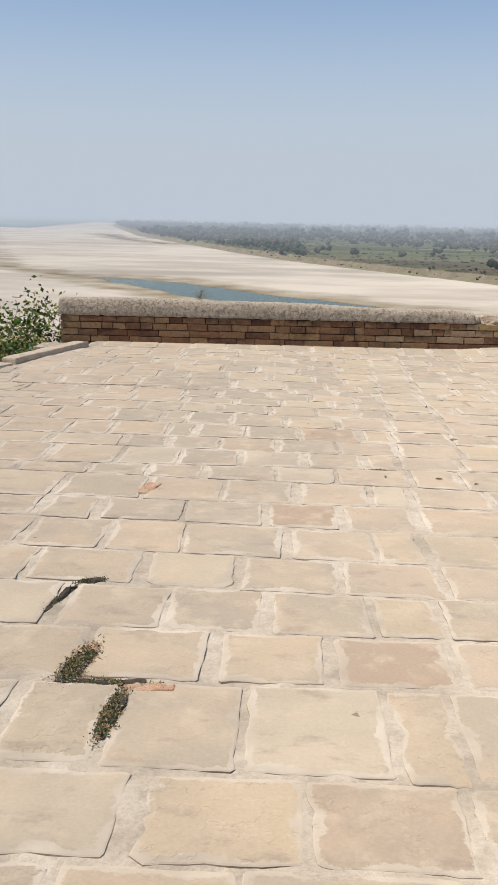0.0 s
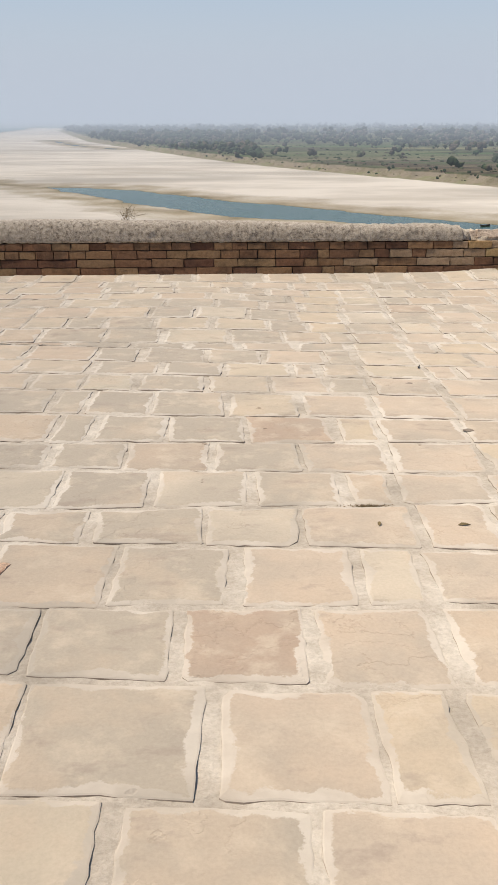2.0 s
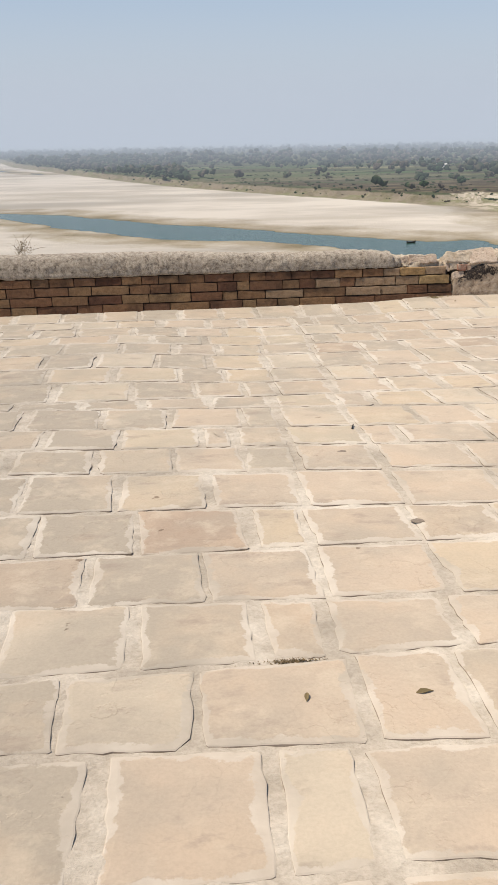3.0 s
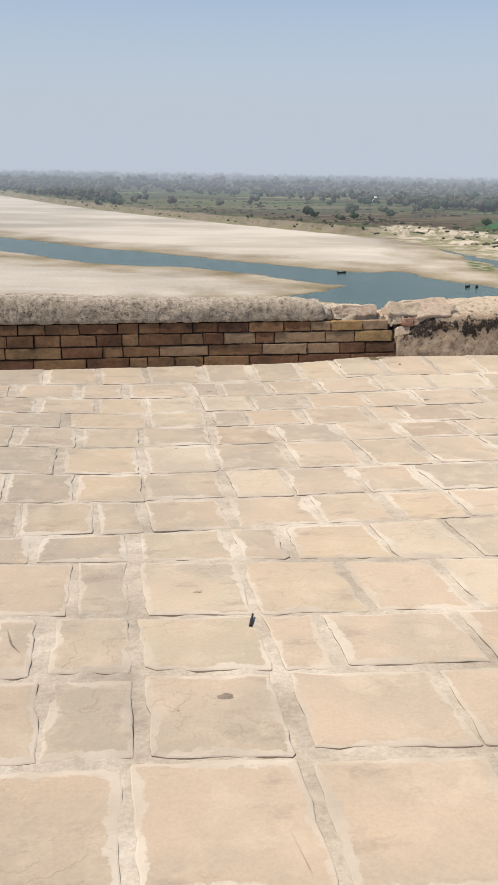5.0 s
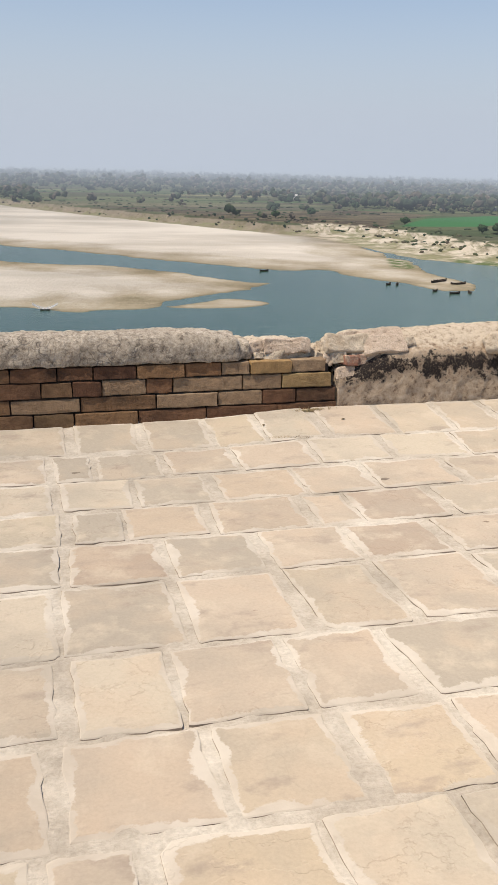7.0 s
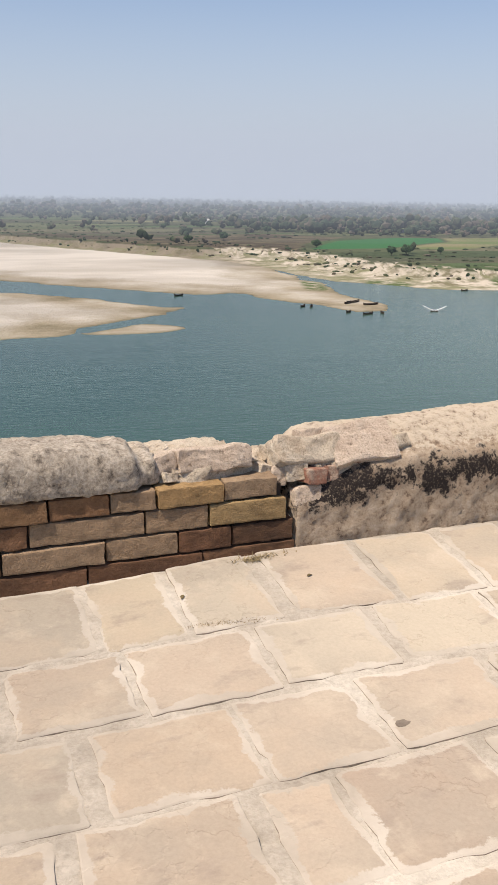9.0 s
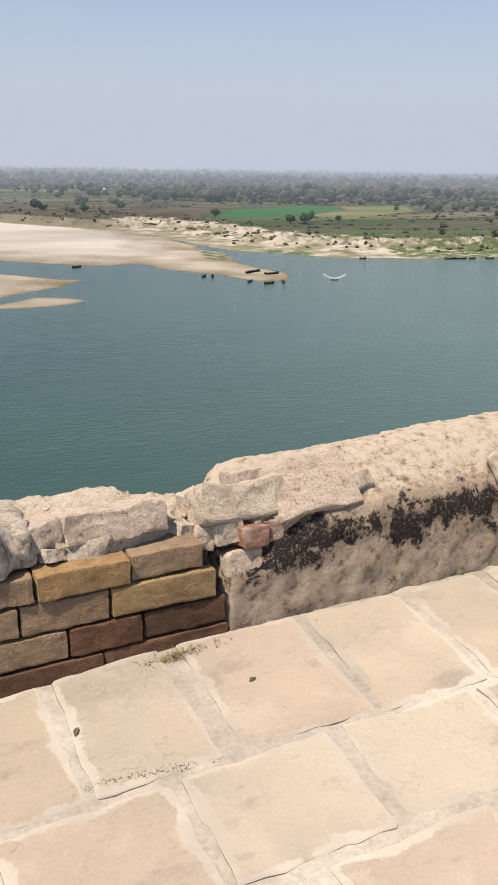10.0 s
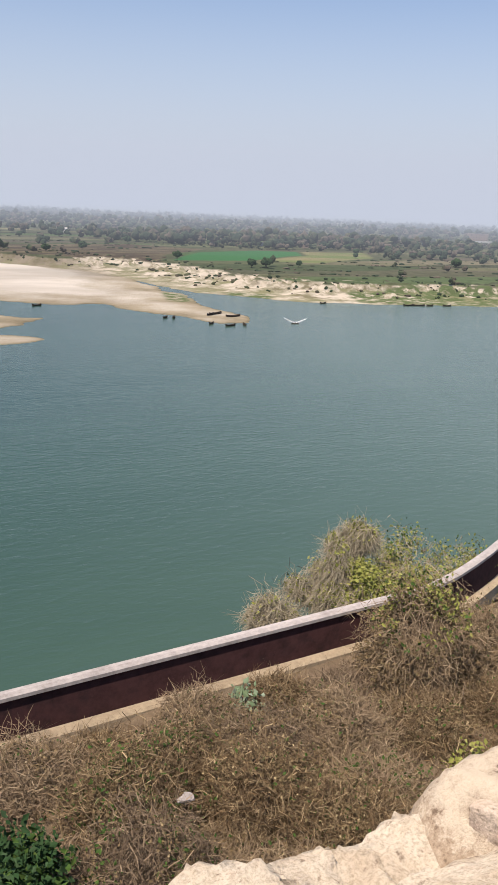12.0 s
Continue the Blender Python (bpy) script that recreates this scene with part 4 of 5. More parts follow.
keep = (depth > 14) & (gz > WATER + 3.2) & (r.rand(N) < np.clip(0.05 + 0.28 * (belt > 0.30) + 0.60 * village + 1.1 * left_belt + 0.20 * (dist > 1200), 0, 1))
keep &= (inside_by(tx, ty, CROP) < -8) & (inside_by(tx, ty, PALE_CROP) < -8)
keep &= ~((tx > 20) & (depth < 290) & (r.rand(N) < 0.93))
tx, ty, gz, dist = tx[keep], ty[keep], gz[keep], dist[keep]
size = r.uniform(2.2, 6.2, len(tx)) * (1 + 0.6 * smooth01((dist - 1000) / 1200))
size *= np.where(r.rand(len(tx)) < 0.25, 0.55, 1) * (1 + 0.5 * village[keep])
cs, rs = [], []
for k in range(4):
    off = r.normal(0, 0.45, (len(tx), 3)) * size[:, None]
    cs.append(np.stack([tx + off[:, 0], ty + off[:, 1], gz + size * 0.8 + off[:, 2] * 0.5 + 0.3 * k * size * 0.5], 1))
    rs.append(np.stack([size, size, size * 0.85], 1) * r.uniform(0.45, 0.75, (len(tx), 1)))
verts, faces = clumps(np.concatenate(cs), np.concatenate(rs), r)
tagged(from_arrays("far_woods", verts, faces, far_leaf_mat), "hazy dark green trees scattered over farmland", "trees", kind="stuff")

# low growth in the fields
N = 30000
ang, dist = np.radians(r.uniform(-16, 48, N)), np.exp(r.uniform(math.log(480), math.log(2000), N))
tx, ty = dist * np.sin(ang), dist * np.cos(ang)
gz, _, depth = land_height(tx, ty)
across = (tx * 0.47 + ty * 0.88) / 36 + 0.12 * waves(tx, ty, 160, 43)
keep = (depth > 30) & (across % 1 < 0.10) & (waves(tx, ty, 150, 41) > -0.35) & (inside_by(tx, ty, CROP) < 0) & (inside_by(tx, ty, PALE_CROP) < 0)
tx, ty, gz = tx[keep], ty[keep], gz[keep]
size = r.uniform(0.6, 1.7, len(tx))
verts, faces = clumps(np.stack([tx, ty, gz + size * 0.2], 1), np.stack([size * 1.5, size * 1.5, size * 0.6], 1), r)
tagged(from_arrays("field_scrub", verts, faces, far_leaf_mat), "low dark bushes between hazy fields", "scrub", kind="stuff")

# scrub along the bank edge
N = 10000
ang, dist = np.radians(r.uniform(-14, 46, N)), np.exp(r.uniform(math.log(380), math.log(1900), N))
tx, ty = dist * np.sin(ang), dist * np.cos(ang)
gz, _, depth = land_height(tx, ty)
keep = (depth > 4) & (depth < np.where(tx < 200, 34, 75)) & (gz > WATER + 1.0) & (waves(tx, ty, 25, 31) > np.where(tx < 200, -0.85, 0.05))
tx, ty, gz = tx[keep], ty[keep], gz[keep]
size = r.uniform(0.5, 1.5, len(tx))
verts, faces = clumps(np.stack([tx, ty, gz + size * 0.3], 1), np.stack([size, size, size * 0.7], 1), r)
tagged(from_arrays("bank_scrub", verts, faces, far_leaf_mat), "dark scrub along the eroded river bank", "scrub", kind="stuff")


def branch_into(bm, p0, p1, r0, r1, sides=5):
    """A tapered limb from p0 to p1."""
    p0, p1 = Vector(p0), Vector(p1)
    rot = (p1 - p0).to_track_quat("Z", "Y").to_matrix()
    rings = []
    for p, rad in ((p0, r0), (p1, r1)):
        rings.append([bm.verts.new(p + rot @ Vector((rad * math.cos(a), rad * math.sin(a), 0))) for a in np.linspace(0, 6.283, sides, endpoint=False)])
    for i in range(sides):
        j = (i + 1) % sides
        bm.faces.new((rings[0][i], rings[0][j], rings[1][j], rings[1][i]))


def field_tree(seed, height, width):
    """A field tree as seen across the river: forked trunk and a crown of many clumps."""
    rr = np.random.RandomState(seed)
    tree = empty("tree")
    bm = bmesh.new()
    branch_into(bm, (0, 0, -0.3), (0, 0, height * 0.4), 0.28, 0.18)
    for k in range(4):
        a = k * 1.6 + rr.rand()
        branch_into(bm, (0, 0, height * 0.36), (math.cos(a) * width * 0.28, math.sin(a) * width * 0.28, height * 0.66), 0.15, 0.06)
    part("trunk", bm, bark_mat, tree)
    n = 70
    d = rr.normal(0, 1, (n, 3))
    d /= np.linalg.norm(d, axis=1)[:, None]
    c = d * (rr.rand(n, 1) ** 0.4) * np.array([width * 0.42, width * 0.42, height * 0.30]) + np.array([0, 0, height * 0.64])
    verts, faces = clumps(c, np.repeat(rr.uniform(0.10, 0.2, (n, 1)) * width, 3, 1), rr, ICO1, 0.45)
    crown = from_arrays("crown", verts, faces, dark_leaf_mat)
    crown.parent = tree
    return tree


kinds = [field_tree(3, 7.5, 8.0), field_tree(5, 6.0, 6.5), field_tree(9, 5.0, 4.5)]
spots = ((280, 619, 1), (297, 534, 1), (307, 531, 0), (339, 540, 2), (471, 654, 2), (492, 546, 0), (500, 552, 1), (120, 690, 0), (135, 735, 1), (170, 700, 2), (200, 690, 1), (60, 800, 1), (85, 830, 2), (240, 720, 0), (330, 850, 0), (360, 900, 1), (390, 930, 0), (300, 980, 0), (250, 960, 1), (560, 790, 0), (590, 760, 0), (620, 800, 1), (520, 720, 1), (640, 690, 0), (660, 720, 0))
for i, (x, y, k) in enumerate(s for s in spots if inside_by(np.array([s[0]]), np.array([s[1]]), MAINLAND)[0] > 48):
    m = pose(x, y, float(ground_at([x], [y])[0]) - 0.1, 0, 0, (i * 77) % 360)
    t = kinds[k] if k in range(3) and not kinds[k].get("label") else copy_thing(kinds[k], m)
    t.matrix_basis = m
    tagged(t, "round dark green tree standing in the fields", "tree", "field trees")

# ---- buildings across the river ----
white_mat = stone_material("limewash", [(0.72, 0.70, 0.66), (0.62, 0.58, 0.52)], 3, (0.45, 0.42, 0.38), 0.4, 0.02)
mud_mat = stone_material("mud_brick", [(0.36, 0.26, 0.19), (0.30, 0.22, 0.17)], 3, (0.2, 0.15, 0.12), 0.4, 0.02)
dark_mat, _, _b = material("dark_opening", 0.6)
_b.inputs["Base Color"].default_value = (0.03, 0.03, 0.03, 1)


def house(name, label, x, y, rz, w, d, h, wall_mat, floors=1, gable=False):
    z = float(ground_at([x], [y])[0]) - 0.2
    ob = empty(name, x, y, z, rz)
    bm = bmesh.new()
    box(bm, -w / 2, w / 2, -d / 2, d / 2, 0, h)
    body = part("wall", bm, wall_mat, ob)
    bm = bmesh.new()
    if gable:
        a = [bm.verts.new(c) for c in ((-w / 2 - 0.4, -d / 2 - 0.5, h), (w / 2 + 0.4, -d / 2 - 0.5, h), (w / 2 + 0.4, 0, h + d * 0.28), (-w / 2 - 0.4, 0, h + d * 0.28), (-w / 2 - 0.4, d / 2 + 0.5, h), (w / 2 + 0.4, d / 2 + 0.5, h))]
        for q in ((0, 1, 2, 3), (3, 2, 5, 4), (0, 3, 4), (1, 5, 2), (0, 4, 5, 1)):
            bm.faces.new([a[i] for i in q])
    else:
        box(bm, -w / 2 - 0.3, w / 2 + 0.3, -d / 2 - 0.3, d / 2 + 0.3, h, h + 0.5)
    part("roof", bm, wall_mat if not gable else white_mat, ob)
    n = max(2, int(w / 4))
    for f in range(floors):
        for i in range(n):
            wx, wz = -w / 2 + (i + 0.5) * w / n, (f + 0.3) * h / floors
            bm = bmesh.new()
            box(bm, wx - 0.6, wx + 0.6, -d / 2 - 0.03, -d / 2 + 0.1, wz, wz + 1.3 * min(1, h / floors / 3))
            part("window", bm, dark_mat, ob)
    return tagged(ob, label, "building")


house("white_house", "white flat-roofed farm building among dark trees", 346, 1120, -20, 14, 8, 4.5, white_mat, 1, True)
house("white_house", "small white building with a spire far off", -60, 2250, 0, 20, 12, 9, white_mat, 2, True)
house("apartment_block", "long grey multi-storey block in the haze", 1060, 1120, -42, 34, 14, 15, mud_mat, 4)
for x, y, rz, w, h, white in ((470, 868, -25, 9, 4, 0), (500, 872, -30, 7, 3.5, 1), (540, 848, -20, 10, 4.5, 0), (575, 850, -30, 8, 6, 1), (610, 846, -35, 11, 4, 0), (650, 840, -30, 8, 5, 1), (690, 905, -30, 14, 4, 1), (455, 905, -20, 8, 4, 1), (620, 900, -35, 9, 6, 0), (760, 880, -38, 12, 5, 1), (1010, 1060, -40, 40, 5, 1)):
    house("village_house", "small whitewashed village house between trees" if white else "small brown brick village house between trees", x, y, rz, w, 7, h, white_mat if white else mud_mat, 2 if h > 5 else 1)

# ---- boats and fishing nets ----
boat_mat = stone_material("tarred_wood", [(0.05, 0.042, 0.038), (0.09, 0.07, 0.055)], 12, (0.03, 0.025, 0.02), 0.5, 0.01)
net_mat = stone_material("white_netting", [(0.8, 0.8, 0.78), (0.8, 0.8, 0.78)], 8, (0.7, 0.7, 0.7), 0.3, 0.01)


def boat(x, y, rz, n, label, z=None):
    """An open wooden river boat: curved hull, thwarts and a raised stern deck."""
    ob = empty("rowing_boat", x, y, WATER - 0.05 if z is None else z, rz)
    bm = bmesh.new()
    rings = []
    for s in np.linspace(-1, 1, 11):
        w = 0.16 * n * (1 - abs(s) ** 2.4) + 0.02
        sheer = 0.55 + 0.55 * abs(s) ** 2.5
        rings.append([bm.verts.new((s * n / 2, k * w * q, hgt)) for k, q, hgt in ((-1, 1, sheer), (-1, 0.75, 0.1), (1, 0.75, 0.1), (1, 1, sheer), (1, 0.86, sheer), (1, 0.6, 0.22), (-1, 0.6, 0.22), (-1, 0.86, sheer))])
    for a, b in zip(rings, rings[1:]):
        for i in range(8):
            bm.faces.new((a[i], b[i], b[(i + 1) % 8], a[(i + 1) % 8]))
    bm.faces.new(rings[0]), bm.faces.new(rings[-1][::-1])
    part("hull", bm, boat_mat, ob)
    for s in (-0.25, 0.1):
        bm = bmesh.new()
        box(bm, s * n - 0.12, s * n + 0.12, -0.13 * n, 0.13 * n, 0.42, 0.48)
        part("thwart", bm, bark_mat, ob)
    bm = bmesh.new()
    box(bm, 0.3 * n, 0.42 * n, -0.075 * n, 0.075 * n, 0.62, 0.68)
    part("deck", bm, bark_mat, ob)
    return tagged(ob, label, "boat", "boats on the river")


for x, y, rz, n, z in ((109, 393, 20, 5, None), (149, 343, 40, 4.2, None), (152.5, 342, 60, 4.2, None), (165, 315, 15, 5.5, None), (172, 316, 80, 4, None), (160, 322, 30, 3.6, None), (176, 350, 25, 9, WATER + 0.25), (180, 341, 10, 8, WATER + 0.2), (172, 347, 35, 6, WATER + 0.25), (298, 367, -10, 6, None), (304, 366, -20, 7, None), (310, 364, 5, 5, None), (255, 383, 0, 4, None), (320, 362, -12, 5, None)):
    boat(x, y, rz, n, "dark wooden river boat beached on the sand spit" if z else "small dark wooden boat floating on the river", z)


mesh_mat, _nt, _b = material("fine_white_netting", 0.8)
_b.inputs["Base Color"].default_value = (0.62, 0.61, 0.58, 1)
_b.inputs["Alpha"].default_value = 0.3


def lift_net(x, y, rz, w):
    """A fishing net slung between two raked poles over a float."""
    ob = empty("fishing_net", x, y, WATER, rz)
    bm = bmesh.new()
    for k in (-1, 1):
        branch_into(bm, (0, 0, 0.2), (k * w / 2, 0, w * 0.24), 0.12, 0.06)
    part("poles", bm, net_mat, ob)
    bm = bmesh.new()
    rows = []
    for s in np.linspace(-1, 1, 15):
        top = 0.3 + w * 0.235 * abs(s) ** 1.6
        rows.append([bm.verts.new((s * w / 2, 3.4 * q - 1.0, 0.1 + (top - 0.1) * q + 0.4 * (1 - abs(s)) * q)) for q in np.linspace(0.05 + 0.7 * abs(s), 1, 4)])
    for a, b in zip(rows, rows[1:]):
        for i in range(3):
            bm.faces.new((a[i], b[i], b[i + 1], a[i + 1]))
    net = part("netting", bm, mesh_mat, ob)
    s = net.modifiers.new("thick", "SOLIDIFY")
    s.thickness = 0.06
    bm = bmesh.new()
    box(bm, -1.5, 1.5, -0.5, 0.5, -0.1, 0.35)
    part("float", bm, boat_mat, ob)
    tagged(ob, "white fishing net spread between two poles", "fishing net")


lift_net(196, 316, -30, 9.5)
lift_net(8, 291, -5, 8)

# ---- lower garden, its river wall, shrubs and trees ----
GARDEN = -7.3


def garden_z(x, y):
    return GARDEN + 0.10 * waves(x, y, 3.0, 51) + 0.5 * smooth01((17.5 - np.asarray(y)) / 4)


soil_mat = stone_material("dry_soil", [(0.21, 0.15, 0.095), (0.21, 0.15, 0.095)], 25, (0.15, 0.105, 0.065), 0.7, 0.03)
tagged(grid_sheet("garden_ground", np.arange(-14, 32.1, 0.25), np.arange(13.3, 25.1, 0.25), garden_z, soil_mat), "dry brown garden soil below the terrace", "ground", kind="structure")
# the rock falls away to the river behind the wall
cliff = grid_sheet("cliff", np.arange(-40, 70, 1.5), np.r_[24.7, np.arange(26, 66, 2.0)], lambda x, y: -8.0 - (y - 24.7) * 1.12 + 0.8 * waves(x, y, 9, 52) * (y > 25), soil_mat)
tagged(cliff, "steep dry slope down to the river", "slope", kind="structure")

maroon_mat = stone_material("maroon_limewash", [(0.085, 0.038, 0.036), (0.085, 0.038, 0.036)], 9, (0.035, 0.022, 0.022), 0.8, 0.01)
white_cap_mat = stone_material("weathered_white_cap", [(0.50, 0.44, 0.40), (0.50, 0.44, 0.40)], 14, (0.36, 0.31, 0.28), 0.6, 0.01)
path_mat = stone_material("tan_cement", [(0.46, 0.36, 0.24), (0.46, 0.36, 0.24)], 16, (0.32, 0.24, 0.16), 0.5, 0.01)


def wall_run(points, along):
    """A strip that follows the wall's plan. along: (offset, z) outline."""
    rows = []
    for (x, y, z) in points:
        rows.append([(x, y + o, z + h) for o, h in along])
    k = len(along)
    verts = [c for row in rows for c in row]
    faces = [(i * k + j, (i + 1) * k + j, (i + 1) * k + (j + 1) % k, i * k + (j + 1) % k) for i in range(len(rows) - 1) for j in range(k)]
    faces += [tuple(range(k)), tuple(range((len(rows) - 1) * k, len(rows) * k))[::-1]]
    return verts, faces


PLAN = [(x, 24.20 + 0.040 * x, GARDEN) for x in np.arange(-12, 14.6, 0.8)]
PLAN += [(14.6 + 0.8 * i, 24.78 + 0.22 * i + 0.02 * i * i, GARDEN + 0.03 * i) for i in range(1, 13)]
for name, along, mat, label in (("wall_river", [(0, -0.8), (0, 0.82), (0.16, 0.82), (0.16, -1.5)], maroon_mat, "maroon painted river wall"), ("trim", [(-0.035, 0.822), (-0.035, 0.885), (0.08, 0.90), (0.195, 0.885), (0.195, 0.822)], white_cap_mat, "weathered white wall coping"), ("pavement", [(-0.20, -0.3), (-0.20, 0.08), (-0.003, 0.13), (-0.003, -0.3)], path_mat, "narrow tan cement footing along the wall")):
    v, q = wall_run(PLAN, along)
    tagged(from_arrays(name, v, q, mat), label, name.split("_")[0], kind="structure")

twig_mat = leaf_material("dry_twigs", [(0.06, 0.038, 0.022), (0.24, 0.155, 0.08), (0.12, 0.078, 0.044), (0.50, 0.37, 0.21), (0.09, 0.06, 0.035), (0.31, 0.21, 0.115)])
ash_twig_mat = leaf_material("ash_brown_twigs", [(0.09, 0.064, 0.042), (0.26, 0.185, 0.12), (0.15, 0.105, 0.068), (0.42, 0.31, 0.20)])
pale_twig_mat = leaf_material("pale_dry_twigs", [(0.16, 0.11, 0.07), (0.36, 0.26, 0.16), (0.26, 0.18, 0.11), (0.46, 0.35, 0.22)])
straw_mat = leaf_material("straw", [(0.46, 0.35, 0.19), (0.34, 0.25, 0.13), (0.54, 0.43, 0.25)])
grey_twig_mat = leaf_material("grey_twigs", [(0.38, 0.32, 0.22), (0.48, 0.41, 0.29), (0.32, 0.265, 0.175), (0.44, 0.37, 0.25)])
green_leaf_mat = leaf_material("green_leaves", [(0.045, 0.09, 0.02), (0.08, 0.14, 0.03), (0.06, 0.11, 0.025), (0.11, 0.16, 0.04)])
yellow_leaf_mat = leaf_material("yellow_green_leaves", [(0.26, 0.28, 0.06), (0.36, 0.35, 0.09), (0.20, 0.22, 0.05), (0.42, 0.38, 0.13)])
deep_leaf_mat = leaf_material("deep_green_leaves", [(0.025, 0.06, 0.02), (0.04, 0.085, 0.03), (0.06, 0.10, 0.045)])
brown_leaf_mat = leaf_material("withered_leaves", [(0.20, 0.135, 0.07), (0.30, 0.21, 0.11), (0.13, 0.09, 0.05), (0.24, 0.18, 0.085)])
pale_leaf_mat = leaf_material("pale_leaves", [(0.16, 0.22, 0.11), (0.24, 0.30, 0.18), (0.34, 0.38, 0.28)])


def unit(v):
    return v / np.linalg.norm(v, axis=1)[:, None]


def dome_points(rr, n, w, h, shell=0.5):
    d = unit(rr.normal(0, 1, (n, 3)))
    d[:, 2] = np.abs(d[:, 2])
    return d * (shell + (1 - shell) * rr.rand(n, 1)) * np.array([w / 2, w / 2, h]) * (0.82 + 0.3 * rr.rand(n, 1)), d


def blades(p, d, length, width, rr, bend=0.3):
    """Thin bent blades of two quads each: from p along d."""
    n = len(p)
    side = unit(np.cross(d, rr.normal(0, 1, (n, 3))))
    droop = rr.normal(0, 1, (n, 3)) * bend
    a, b = p + d * length[:, None] * 0.5, p + unit(d + droop) * length[:, None]
    s = side * width[:, None] / 2
    verts = np.stack([p - s, p + s, a + s * 0.8, a - s * 0.8, b + s * 0.3, b - s * 0.3], 1).reshape(-1, 3)
    i = np.arange(n)[:, None] * 6
    faces = np.concatenate([i + np.array([[0, 1, 2, 3]]), i + np.array([[3, 2, 4, 5]])], 0)
    return verts, faces


def leaves(p, size, rr):
    """Small pointed leaves, each folded along its rib."""
    n = len(p)
    d = unit(rr.normal(0, 1, (n, 3)))
    s = unit(np.cross(d, rr.normal(0, 1, (n, 3)))) * (size * 0.32)[:, None]
    up = unit(np.cross(d, s)) * (size * 0.10)[:, None]
    tip, mid = p + d * size[:, None], p + d * (size * 0.45)[:, None]
    verts = np.stack([p, mid + s + up, tip, mid - s + up], 1).reshape(-1, 3)
    i = np.arange(n)[:, None] * 4
    return verts, np.concatenate([i + np.array([[0, 1, 2]]), i + np.array([[0, 2, 3]])], 0)


def shrub(name, label, x, y, z, w, h, seed, twigs=0, twig=twig_mat, leaf=(), twig_len=0.35, twig_w=0.012, weep=0.0):
    """A tangled shrub: woody stems, twigs over a domed body, and sprays of leaves. leaf: (count, size, material, low, high) rows."""
    rr = np.random.RandomState(seed)
    ob = empty(name, x, y, z)
    bm = bmesh.new()
    for k in range(7):
        a, q = rr.uniform(0, 6.283), rr.uniform(0.25, 0.8)
        branch_into(bm, (0.05 * math.cos(a), 0.05 * math.sin(a), -0.1), (math.cos(a) * w * 0.3 * q, math.sin(a) * w * 0.3 * q, h * (0.85 - 0.3 * q)), 0.03, 0.01, 4)
    part("stem", bm, bark_mat, ob)
    if twigs:
        p, d = dome_points(rr, twigs, w, h, 0.3)
        lump = np.array([noise.noise(Vector(c) * 2.2 + Vector((seed * 3.1, 0, 0))) for c in p])
        p = p * (1 + 0.42 * lump[:, None])
        d = unit(d * 0.6 + rr.normal(0, 0.9, d.shape) + np.array([0, 0, -weep]))
        v, q = blades(p, d, rr.uniform(0.5, 1.3, twigs) * twig_len, rr.uniform(0.6, 1.4, twigs) * twig_w, rr, 0.5)
        from_arrays("twig_mass", v, q, twig).parent = ob
    for n, size, mat, lo, hi in leaf:
        p, d = dome_points(rr, n * 2, w, h, 0.7)
        lump = np.array([noise.noise(Vector(c) * (2.6 / max(w, 0.5)) * 1.2 + Vector((seed, 0, 0))) for c in p])
        p = p[(p[:, 2] > lo * h) & (p[:, 2] < hi * h) & (lump > -0.12)][:n]
        v, q = leaves(p, rr.uniform(0.6, 1.3, len(p)) * size, rr)
        from_arrays("foliage", v, q, mat).parent = ob
    return tagged(ob, label, "shrub")


def gz1(x, y):
    return float(garden_z(np.array([x]), np.array([y]))[0])


for i, (x, y, w, h) in enumerate(((7.6, 22.3, 2.3, 1.35), (5.6, 23.2, 2.0, 0.6), (6.6, 21.9, 1.9, 0.7), (9.1, 22.4, 2.2, 0.8), (10.6, 22.3, 2.0, 0.7), (8.4, 21.2, 2.2, 0.75), (10.2, 20.9, 2.2, 0.7), (11.9, 21.8, 1.8, 0.55), (6.4, 20.6, 2.0, 0.7), (8.2, 19.6, 2.2, 0.7), (10.4, 19.4, 2.0, 0.6), (4.4, 22.6, 1.8, 0.6), (12.6, 20.2, 1.9, 0.5), (3.6, 21.4, 1.8, 0.7), (14.4, 23.2, 1.9, 1.1), (6.9, 23.55, 1.3, 0.5), (8.6, 23.5, 1.5, 0.6), (10.2, 23.6, 1.4, 0.45), (11.5, 23.4, 1.3, 0.4), (15.8, 23.4, 1.6, 0.7), (13.6, 21.8, 1.8, 0.55), (7.5, 20.4, 2.0, 0.6), (9.4, 20.2, 2.0, 0.6))):
    dry = (twig_mat, pale_twig_mat, twig_mat, ash_twig_mat, pale_twig_mat)[i % 5]
    shrub("dry_shrub", "leafless tangled brown dry shrub", x, y, gz1(x, y) - 0.05, w * 0.95, h * (1.7 if i in (2, 5, 8) else 1.15 if i % 3 else 0.85), 60 + i, 5600, dry, ((1900, 0.052, brown_leaf_mat, 0.0, 1.3), (700 if i in (0, 2, 8, 13, 6) else 140, 0.07, green_leaf_mat, 0.1, 1.2), (200, 0.05, straw_mat, 0.2, 1.3)), 0.30, 0.011, 0.3)["group"] = "dry garden shrubs"
